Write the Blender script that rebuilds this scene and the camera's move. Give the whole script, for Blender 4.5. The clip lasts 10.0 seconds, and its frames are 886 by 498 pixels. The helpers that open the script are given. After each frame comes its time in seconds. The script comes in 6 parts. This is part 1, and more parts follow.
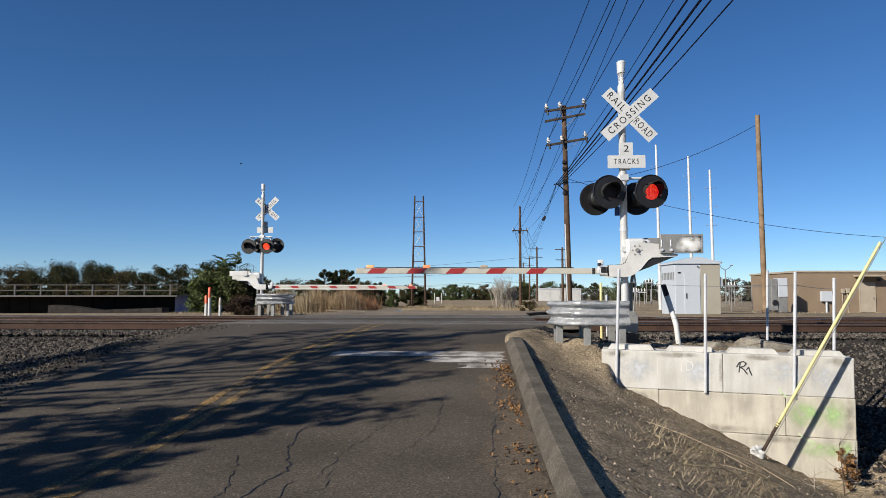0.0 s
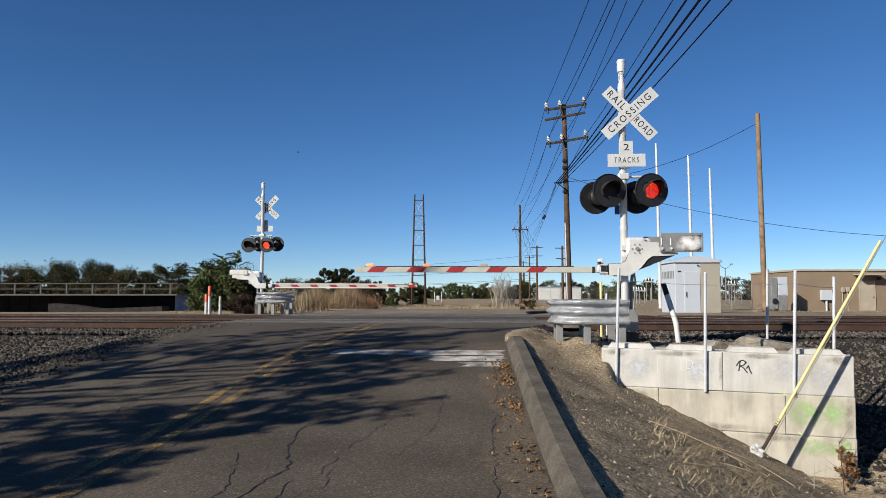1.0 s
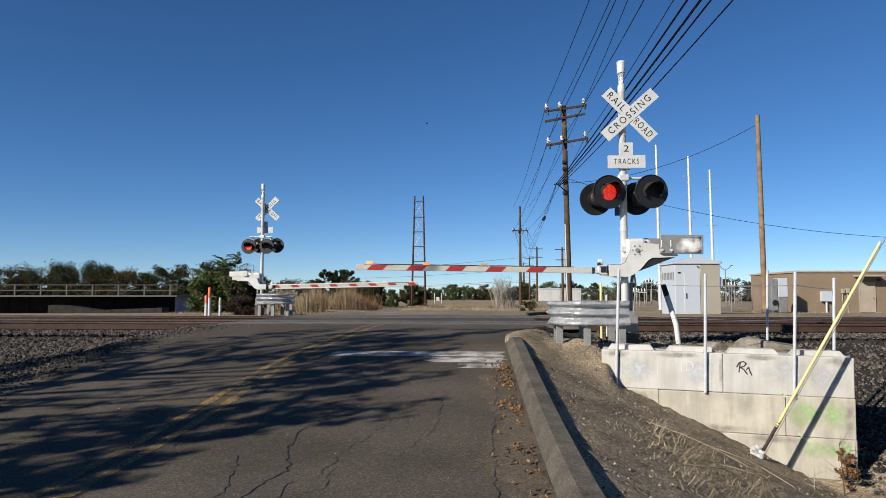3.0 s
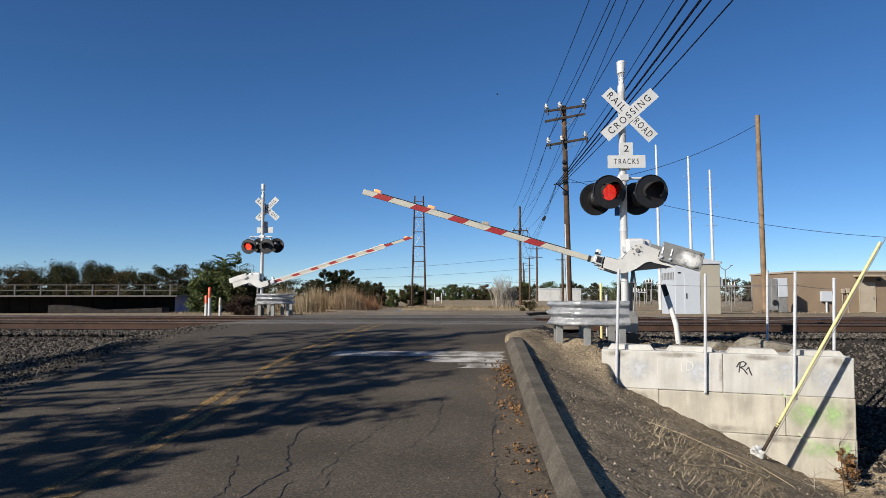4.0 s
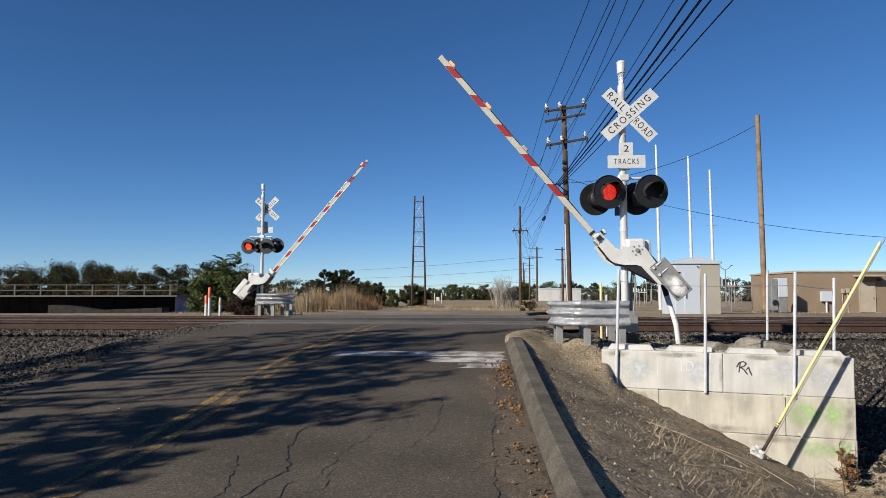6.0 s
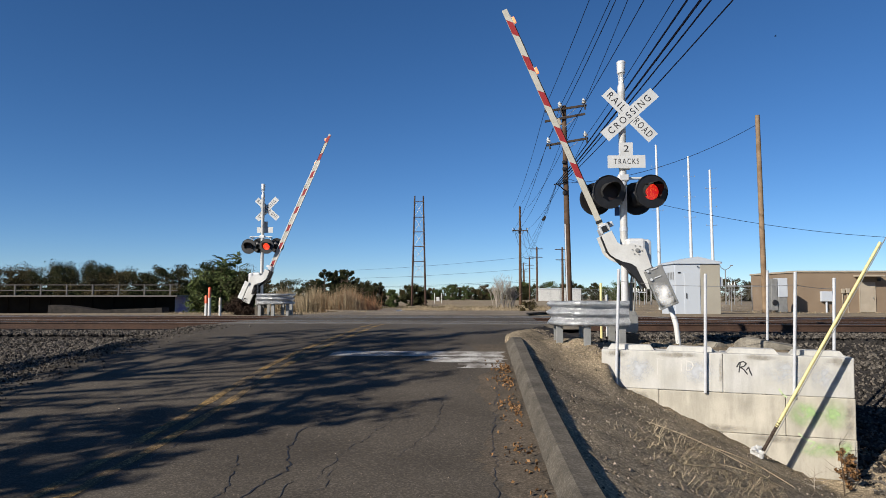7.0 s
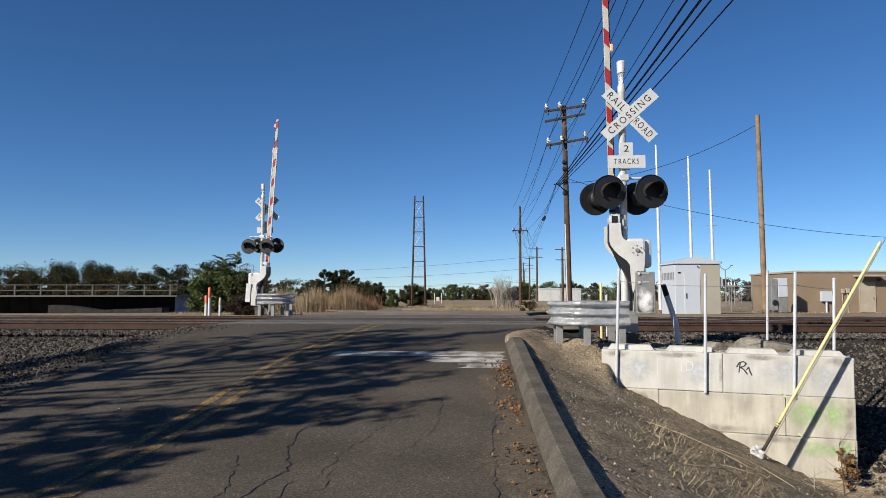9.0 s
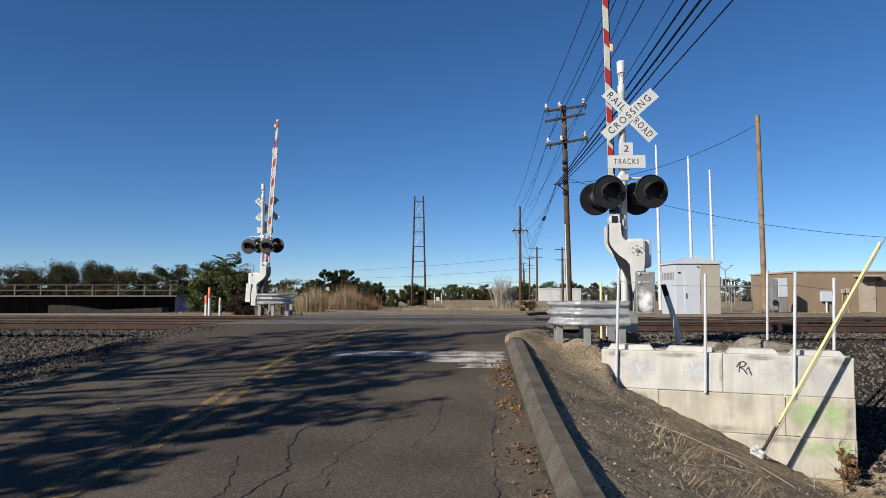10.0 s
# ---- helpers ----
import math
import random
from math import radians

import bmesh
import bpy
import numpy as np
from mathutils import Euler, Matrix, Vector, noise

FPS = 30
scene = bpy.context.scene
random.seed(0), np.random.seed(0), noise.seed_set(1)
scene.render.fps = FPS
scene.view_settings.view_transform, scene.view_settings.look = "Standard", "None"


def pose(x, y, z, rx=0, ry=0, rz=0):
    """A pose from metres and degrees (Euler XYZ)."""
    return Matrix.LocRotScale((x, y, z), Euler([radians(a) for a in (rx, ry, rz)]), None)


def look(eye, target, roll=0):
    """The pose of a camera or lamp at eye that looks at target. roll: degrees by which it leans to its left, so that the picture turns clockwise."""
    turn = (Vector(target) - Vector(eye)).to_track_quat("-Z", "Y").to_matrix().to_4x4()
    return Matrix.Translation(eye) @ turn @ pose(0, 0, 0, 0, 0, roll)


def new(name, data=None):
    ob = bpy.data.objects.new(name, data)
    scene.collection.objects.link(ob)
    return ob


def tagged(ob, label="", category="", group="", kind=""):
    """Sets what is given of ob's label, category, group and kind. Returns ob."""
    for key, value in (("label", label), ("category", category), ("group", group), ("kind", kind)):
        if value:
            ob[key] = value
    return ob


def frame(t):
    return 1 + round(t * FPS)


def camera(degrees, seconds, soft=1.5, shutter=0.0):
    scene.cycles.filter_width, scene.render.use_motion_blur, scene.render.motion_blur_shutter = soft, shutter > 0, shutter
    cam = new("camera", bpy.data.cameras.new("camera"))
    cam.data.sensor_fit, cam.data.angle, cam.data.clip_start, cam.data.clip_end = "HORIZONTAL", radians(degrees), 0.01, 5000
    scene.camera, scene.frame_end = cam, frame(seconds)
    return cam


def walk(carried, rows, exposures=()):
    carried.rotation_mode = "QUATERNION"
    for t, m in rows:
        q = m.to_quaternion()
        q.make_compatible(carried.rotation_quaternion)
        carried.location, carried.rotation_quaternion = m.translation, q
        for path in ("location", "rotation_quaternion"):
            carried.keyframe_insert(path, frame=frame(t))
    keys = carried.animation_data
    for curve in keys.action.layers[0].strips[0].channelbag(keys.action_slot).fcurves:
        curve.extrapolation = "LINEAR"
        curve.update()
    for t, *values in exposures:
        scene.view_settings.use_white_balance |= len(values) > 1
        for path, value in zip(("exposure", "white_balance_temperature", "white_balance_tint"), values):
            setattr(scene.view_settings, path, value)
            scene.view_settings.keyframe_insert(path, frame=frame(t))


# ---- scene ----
# The camera: on a tripod beside the kerb, looking along the road, one small nod.
cam = camera(65.0, 10.0, soft=0.7)
EYE = (0.0, 0.0, 1.5)
TILT = 93.81
walk(cam, [(t, pose(*EYE, TILT - d, 0, 0)) for t, d in (
    (0, 0), (0.25, 0.0), (0.5, 0.05), (1.0, 0.11), (1.5, 0.03), (2.0, 0), (2.7, 0), (10, 0))])

# ---- light ----
SUN_AZ, SUN_EL = 50.0, 28.0      # the sun stands behind the camera, to its left
world = bpy.data.worlds.new("sky")
scene.world = world
world.use_nodes = True
wn = world.node_tree
sky = wn.nodes.new("ShaderNodeTexSky")
sky.sky_type = 'NISHITA'
sky.sun_disc = False
sky.sun_elevation = radians(SUN_EL)
sky.sun_rotation = radians(180 + SUN_AZ)
sky.altitude = 3500
sky.air_density, sky.dust_density, sky.ozone_density = 1.0, 0.0, 3.6
tint = wn.nodes.new("ShaderNodeHueSaturation")
tint.inputs["Saturation"].default_value = 1.14
clear = wn.nodes.new("ShaderNodeMix")
clear.data_type, clear.blend_type = 'RGBA', 'MULTIPLY'
clear.inputs["Factor"].default_value = 1.0
clear.inputs["B"].default_value = (0.92, 0.965, 1.04, 1)
wn.links.new(sky.outputs[0], clear.inputs["A"])
wn.links.new(clear.outputs["Result"], tint.inputs["Color"])
wn.links.new(tint.outputs[0], wn.nodes["Background"].inputs[0])
wn.nodes["Background"].inputs[1].default_value = 0.064
sun = new("sun", bpy.data.lights.new("sun", 'SUN'))
sun.data.energy = 4.8
sun.data.angle = radians(0.53)
sun.data.color = (1.0, 0.93, 0.82)
toward = Vector((math.sin(radians(SUN_AZ)) * math.cos(radians(SUN_EL)),
                 math.cos(radians(SUN_AZ)) * math.cos(radians(SUN_EL)), -math.sin(radians(SUN_EL))))
sun.matrix_world = look((-30, -30, 40), Vector((-30, -30, 40)) + toward)
scene.view_settings.exposure = 0.63

# ---- materials ----
def mat(name, col, rough=0.7, metal=0.0, col2=None, scale=6.0, fine=60.0, vary=0.35, bump=0.2, dist=0.01,
        random_tint=0.0, emit=0.0, island=0.0, detail=5.0, streak=0.0, specks=0.0, gloss=0.5):
    """A node material: two colours mixed by coarse noise, grain from fine noise, relief from both."""
    m = bpy.data.materials.new(name)
    m.use_nodes = True
    nt = m.node_tree
    L = nt.links.new
    b = nt.nodes["Principled BSDF"]
    b.inputs["Roughness"].default_value = rough
    b.inputs["Metallic"].default_value = metal
    b.inputs["Specular IOR Level"].default_value = gloss
    tc = nt.nodes.new("ShaderNodeTexCoord")
    n1 = nt.nodes.new("ShaderNodeTexNoise")
    n1.inputs["Scale"].default_value, n1.inputs["Detail"].default_value = scale, detail
    n2 = nt.nodes.new("ShaderNodeTexNoise")
    n2.inputs["Scale"].default_value, n2.inputs["Detail"].default_value = fine, 3
    L(tc.outputs["Object"], n1.inputs["Vector"])
    L(tc.outputs["Object"], n2.inputs["Vector"])
    ramp = nt.nodes.new("ShaderNodeMapRange")
    ramp.inputs["From Min"].default_value, ramp.inputs["From Max"].default_value = 0.35, 0.65
    L(n1.outputs["Fac"], ramp.inputs["Value"])
    mix = nt.nodes.new("ShaderNodeMix")
    mix.data_type = 'RGBA'
    mix.inputs["A"].default_value = (*col, 1)
    mix.inputs["B"].default_value = (*(col2 or [c * (1 - vary) for c in col]), 1)
    L(ramp.outputs[0], mix.inputs["Factor"])
    out = mix.outputs["Result"]
    fr = nt.nodes.new("ShaderNodeMapRange")
    fr.inputs["From Min"].default_value, fr.inputs["From Max"].default_value = 0.3, 0.7
    fr.inputs["To Min"].default_value, fr.inputs["To Max"].default_value = 1 - vary, 1 + vary
    L(n2.outputs["Fac"], fr.inputs["Value"])
    hsv = nt.nodes.new("ShaderNodeHueSaturation")
    L(out, hsv.inputs["Color"])
    val = fr.outputs[0]
    if random_tint or island:
        src = nt.nodes.new("ShaderNodeNewGeometry").outputs["Random Per Island"] if island else nt.nodes.new("ShaderNodeObjectInfo").outputs["Random"]
        amt = island or random_tint
        rr = nt.nodes.new("ShaderNodeMapRange")
        rr.inputs["To Min"].default_value, rr.inputs["To Max"].default_value = 1 - amt, 1 + amt
        L(src, rr.inputs["Value"])
        mu = nt.nodes.new("ShaderNodeMath")
        mu.operation = 'MULTIPLY'
        L(val, mu.inputs[0])
        L(rr.outputs[0], mu.inputs[1])
        val = mu.outputs[0]
    if streak:       # rain streaks and patchy grime
        mp = nt.nodes.new("ShaderNodeMapping")
        mp.inputs["Scale"].default_value = (5, 5, 0.8)
        L(tc.outputs["Object"], mp.inputs["Vector"])
        n3 = nt.nodes.new("ShaderNodeTexNoise")
        n3.inputs["Scale"].default_value, n3.inputs["Detail"].default_value, n3.inputs["Roughness"].default_value = 1.0, 8, 0.65
        L(mp.outputs[0], n3.inputs["Vector"])
        sr = nt.nodes.new("ShaderNodeMapRange")
        sr.inputs["From Min"].default_value, sr.inputs["From Max"].default_value = 0.42, 0.62
        sr.inputs["To Min"].default_value, sr.inputs["To Max"].default_value = 1.0, 1 - streak
        L(n3.outputs["Fac"], sr.inputs["Value"])
        sm = nt.nodes.new("ShaderNodeMath")
        sm.operation = 'MULTIPLY'
        L(val, sm.inputs[0])
        L(sr.outputs[0], sm.inputs[1])
        val = sm.outputs[0]
    if specks:       # single grains of stone
        vo = nt.nodes.new("ShaderNodeTexVoronoi")
        vo.inputs["Scale"].default_value = 75
        L(tc.outputs["Object"], vo.inputs["Vector"])
        sp = nt.nodes.new("ShaderNodeSeparateColor")
        L(vo.outputs["Color"], sp.inputs[0])
        pw = nt.nodes.new("ShaderNodeMath")
        pw.operation = 'POWER'
        L(sp.outputs[0], pw.inputs[0])
        pw.inputs[1].default_value = 3.0
        vr = nt.nodes.new("ShaderNodeMapRange")
        vr.inputs["To Min"].default_value, vr.inputs["To Max"].default_value = 1 - specks * 0.35, 1 + specks
        L(pw.outputs[0], vr.inputs["Value"])
        vm = nt.nodes.new("ShaderNodeMath")
        vm.operation = 'MULTIPLY'
        L(val, vm.inputs[0])
        L(vr.outputs[0], vm.inputs[1])
        val = vm.outputs[0]
    L(val, hsv.inputs["Value"])
    L(hsv.outputs[0], b.inputs["Base Color"])
    if bump:
        ad = nt.nodes.new("ShaderNodeMath")
        L(n1.outputs["Fac"], ad.inputs[0])
        L(n2.outputs["Fac"], ad.inputs[1])
        bp = nt.nodes.new("ShaderNodeBump")
        bp.inputs["Strength"].default_value, bp.inputs["Distance"].default_value = bump, dist
        L(ad.outputs[0], bp.inputs["Height"])
        L(bp.outputs[0], b.inputs["Normal"])
    if emit:
        L(hsv.outputs[0], b.inputs["Emission Color"])
        b.inputs["Emission Strength"].default_value = emit
    return m


M = {}
def add_mats():
    M["asphalt"] = mat("asphalt", (0.058, 0.049, 0.039), 0.9, 0, (0.086, 0.073, 0.058), 0.7, 45, 0.22, 0.4, 0.006, detail=10, specks=0.5, gloss=0.12)
    M["old_asphalt"] = mat("old_asphalt", (0.216, 0.178, 0.132), 0.9, 0, (0.136, 0.112, 0.0848), 0.5, 28, 0.3, 0.5, 0.01, detail=9, specks=0.5, gloss=0.12)
    M["tumble"] = mat("dead_brush", (0.044, 0.0272, 0.0192), 0.9, 0, (0.028, 0.0192, 0.0144), 3, 30, 0.3, 0, island=0.4, gloss=0.12)
    M["post_steel"] = mat("post_steel", (0.50, 0.51, 0.53), 0.4, 0.1, (0.40, 0.41, 0.43), 5, 40, 0.1, 0.05, 0.003)
    M["old_concrete"] = mat("old_concrete", (0.25, 0.228, 0.19), 0.9, 0, (0.15, 0.137, 0.115), 4, 50, 0.25, 0.5, 0.015, streak=0.3, gloss=0.12)
    M["tar"] = mat("tar", (0.0096, 0.0096, 0.0104), 0.6, 0, None, 5, 60, 0.3, 0.3)
    M["yellow_line"] = mat("yellow_line", (0.235, 0.150, 0.058), 0.85, 0, (0.080, 0.066, 0.050), 2.2, 45, 0.4, 0.3, detail=10, specks=0.9, gloss=0.12)
    M["white_line"] = mat("white_line", (0.444, 0.429, 0.4), 0.8, 0, (0.128, 0.112, 0.096), 3.5, 45, 0.25, 0.3, detail=9, specks=0.3, gloss=0.12)
    M["dirt"] = mat("dirt", (0.275, 0.218, 0.146), 0.95, 0, (0.150, 0.120, 0.082), 1.4, 30, 0.4, 0.9, 0.012, detail=9, specks=0.9, gloss=0.1)
    M["silt"] = mat("silt", (0.108, 0.086, 0.064), 0.95, 0, (0.076, 0.062, 0.047), 2.5, 40, 0.3, 0.5, 0.01, detail=9, specks=0.5, gloss=0.1)
    M["field"] = mat("field", (0.26, 0.205, 0.135), 0.95, 0, (0.175, 0.14, 0.095), 0.22, 3, 0.35, 0.6, 0.05, detail=8, gloss=0.1)
    M["ballast"] = mat("ballast", (0.042, 0.037, 0.033), 0.9, 0, (0.022, 0.020, 0.019), 2, 22, 0.6, 1.0, 0.03, gloss=0.12)
    M["stone"] = mat("stone", (0.054, 0.047, 0.040), 0.85, 0, (0.088, 0.077, 0.065), 9, 60, 0.25, 0.5, 0.01, island=0.9, gloss=0.12)
    M["pebble"] = mat("pebble", (0.21, 0.175, 0.14), 0.9, 0, (0.12, 0.095, 0.072), 9, 60, 0.25, 0.3, 0.01, island=0.8, gloss=0.1)
    M["concrete"] = mat("concrete", (0.47, 0.435, 0.365), 0.9, 0, (0.36, 0.335, 0.28), 2.3, 50, 0.06, 0.25, 0.006, random_tint=0.07, streak=0.22, gloss=0.2)
    M["kerb"] = mat("kerb", (0.122, 0.107, 0.087), 0.9, 0, (0.075, 0.066, 0.054), 3, 60, 0.22, 0.5, 0.008, specks=0.4, streak=0.2, gloss=0.12)
    M["panel"] = mat("panel", (0.152, 0.134, 0.112), 0.85, 0, (0.08, 0.0704, 0.0576), 2.5, 40, 0.2, 0.3, 0.01, gloss=0.12)
    M["galv"] = mat("galvanized_steel", (0.60, 0.61, 0.62), 0.36, 0.2, (0.42, 0.43, 0.45), 7, 40, 0.15, 0.1, 0.004)
    M["silver"] = mat("silver_paint", (0.62, 0.62, 0.61), 0.36, 0.25, (0.52, 0.52, 0.51), 4, 40, 0.08, 0.08, 0.003)
    M["white"] = mat("white_paint", (0.518, 0.518, 0.503), 0.45, 0, (0.429, 0.425, 0.407), 3, 40, 0.05, 0.05, 0.003)
    M["sign"] = mat("sign_sheeting", (0.474, 0.481, 0.481), 0.4, 0, (0.414, 0.422, 0.422), 3, 60, 0.03, 0.02, 0.002)
    M["ink"] = mat("sign_ink", (0.016, 0.016, 0.0176), 0.5, 0, None, 6, 60, 0.2, 0)
    M["red"] = mat("red_sheeting", (0.272, 0.0192, 0.0192), 0.4, 0, (0.224, 0.016, 0.016), 5, 50, 0.1, 0.03, 0.002)
    M["boom"] = mat("boom_white", (0.4, 0.388, 0.336), 0.5, 0, (0.336, 0.324, 0.28), 4, 50, 0.08, 0.04, 0.002)
    M["black"] = mat("black_paint", (0.0072, 0.0072, 0.008), 0.5, 0, (0.0112, 0.0112, 0.0128), 8, 60, 0.2, 0.05, 0.002)
    M["rubber"] = mat("dark_rubber", (0.0096, 0.0096, 0.0096), 0.8, 0, None, 8, 60, 0.2, 0.1)
    M["lens_off"] = mat("dark_lens", (0.0096, 0.0024, 0.0024), 0.6, 0, None, 30, 120, 0.3, 0.2)
    M["amber"] = mat("amber_lens", (1.0, 0.30, 0.12), 0.35, 0, None, 30, 90, 0.2, 0, emit=0.55)
    M["greybox"] = mat("grey_steel", (0.24, 0.24, 0.232), 0.5, 0.3, (0.192, 0.192, 0.184), 4, 50, 0.1, 0.05, 0.003)
    M["pole_wood"] = mat("pole_wood", (0.1, 0.0624, 0.04), 0.85, 0, (0.06, 0.0384, 0.0256), 3, 40, 0.3, 0.4, 0.01, gloss=0.12)
    M["tan_wood"] = mat("tan_wood", (0.24, 0.168, 0.104), 0.85, 0, (0.16, 0.108, 0.068), 2, 40, 0.25, 0.3, 0.01, gloss=0.12)
    M["rust"] = mat("rail_rust", (0.058, 0.033, 0.023), 0.8, 0.0, (0.040, 0.024, 0.018), 3, 40, 0.3, 0.2, 0.005, gloss=0.2)
    M["railtop"] = mat("worn_steel", (0.4, 0.376, 0.352), 0.3, 1.0, (0.32, 0.296, 0.272), 3, 40, 0.1, 0.02)
    M["tie"] = mat("tie_wood", (0.056, 0.0416, 0.0336), 0.9, 0, None, 3, 40, 0.3, 0.5, random_tint=0.3, gloss=0.12)
    M["wire"] = mat("wire", (0.006, 0.008, 0.022), 0.7, 0, None, 3, 40, 0.1, 0, gloss=0.1)
    M["yellow"] = mat("yellow_plastic", (0.56, 0.496, 0.216), 0.5, 0, (0.48, 0.424, 0.2), 3, 50, 0.08, 0.05)
    M["stucco"] = mat("tan_stucco", (0.2, 0.148, 0.1), 0.9, 0, (0.176, 0.128, 0.0864), 0.6, 30, 0.1, 0.3, 0.01)
    M["tan"] = mat("tan_paint", (0.336, 0.288, 0.224), 0.6, 0, (0.288, 0.248, 0.192), 2, 40, 0.06, 0.05)
    M["bunker"] = mat("pale_paint", (0.407, 0.437, 0.474), 0.5, 0, (0.4, 0.432, 0.472), 1, 40, 0.04, 0.04)
    M["bunker_tan"] = mat("pale_tan_paint", (0.32, 0.296, 0.24), 0.5, 0, (0.288, 0.264, 0.216), 1, 40, 0.05, 0.04)
    M["leaf"] = mat("green_leaf", (0.0496, 0.0736, 0.0224), 0.75, 0, (0.072, 0.084, 0.0304), 2, 30, 0.3, 0, island=0.5, gloss=0.12)
    M["leaf_dark"] = mat("dark_leaf", (0.026, 0.031, 0.0125), 0.95, 0, (0.044, 0.041, 0.018), 0.4, 20, 0.3, 0, island=0.5, gloss=0.12)
    M["leaf_brown"] = mat("brown_leaf", (0.070, 0.052, 0.023), 0.95, 0, (0.046, 0.043, 0.02), 0.4, 20, 0.3, 0, island=0.5, gloss=0.12)
    M["straw"] = mat("straw", (0.34, 0.275, 0.18), 0.85, 0, (0.24, 0.185, 0.118), 2, 30, 0.3, 0, island=0.45, gloss=0.12)
    M["rust_grass"] = mat("rust_grass", (0.216, 0.104, 0.06), 0.85, 0, (0.264, 0.176, 0.096), 0.5, 30, 0.3, 0, island=0.4, gloss=0.12)
    M["fallen"] = mat("fallen_leaf", (0.136, 0.068, 0.028), 0.8, 0, (0.208, 0.12, 0.056), 9, 30, 0.3, 0, island=0.5, gloss=0.12)
    M["bark"] = mat("bark", (0.096, 0.072, 0.052), 0.9, 0, (0.064, 0.048, 0.036), 6, 40, 0.3, 0.6, 0.01, gloss=0.12)
    M["pale_bark"] = mat("pale_bark", (0.304, 0.264, 0.216), 0.9, 0, (0.224, 0.192, 0.16), 6, 40, 0.3, 0.4, 0.01)
    M["bridge"] = mat("bridge_steel", (0.0096, 0.0088, 0.008), 0.8, 0, (0.0144, 0.0128, 0.0112), 1, 20, 0.3, 0.2, gloss=0.12)
    M["bridge_rail"] = mat("bridge_rail", (0.068, 0.0616, 0.056), 0.7, 0, None, 2, 20, 0.2, 0.1)
    M["purple"] = mat("purple_paint", (0.176, 0.144, 0.384), 0.8, 0, (0.407, 0.392, 0.407), 1.2, 20, 0.2, 0)
    M["green_paint"] = mat("green_spray", (0.36, 0.46, 0.24), 0.85, 0, (0.42, 0.47, 0.31), 4, 40, 0.1, 0)
    M["white_spray"] = mat("white_spray", (0.533, 0.518, 0.488), 0.85, 0, None, 6, 60, 0.08, 0)
    M["blue"] = mat("blue_plate", (0.024, 0.056, 0.16), 0.5, 0, None, 6, 60, 0.1, 0)
    M["orange"] = mat("orange_sheeting", (0.6, 0.104, 0.04), 0.5, 0, None, 6, 60, 0.1, 0)
    M["painted_concrete"] = mat("painted_concrete", (0.50, 0.49, 0.465), 0.8, 0, (0.42, 0.405, 0.365), 1.8, 40, 0.05, 0.2, 0.005, random_tint=0.05, streak=0.16, gloss=0.25)
    M["arm_wood"] = mat("dark_arm_wood", (0.035, 0.028, 0.024), 0.85, 0, (0.06, 0.045, 0.035), 3, 40, 0.3, 0.3, 0.01, gloss=0.15)
    M["fence_wire"] = mat("fence_wire", (0.24, 0.24, 0.24), 0.5, 0.7, None, 6, 60, 0.1, 0)
add_mats()


def lens_mat(name, field, dots, strength):
    """A lit lens: glowing field with brighter elements, both of one lamp."""
    m = bpy.data.materials.new(name)
    m.use_nodes = True
    nt = m.node_tree
    b = nt.nodes["Principled BSDF"]
    tc = nt.nodes.new("ShaderNodeTexCoord")
    vo = nt.nodes.new("ShaderNodeTexVoronoi")
    vo.inputs["Scale"].default_value = 38
    nt.links.new(tc.outputs["Object"], vo.inputs["Vector"])
    mr = nt.nodes.new("ShaderNodeMapRange")
    mr.inputs["From Min"].default_value, mr.inputs["From Max"].default_value = 0.5, 0.15
    nt.links.new(vo.outputs["Distance"], mr.inputs["Value"])
    mx = nt.nodes.new("ShaderNodeMix")
    mx.data_type = 'RGBA'
    mx.inputs["A"].default_value, mx.inputs["B"].default_value = (*field, 1), (*dots, 1)
    nt.links.new(mr.outputs[0], mx.inputs["Factor"])
    b.inputs["Base Color"].default_value = (0.2, 0.01, 0.01, 1)
    b.inputs["Roughness"].default_value = 0.3
    nt.links.new(mx.outputs["Result"], b.inputs["Emission Color"])
    b.inputs["Emission Strength"].default_value = strength
    return m
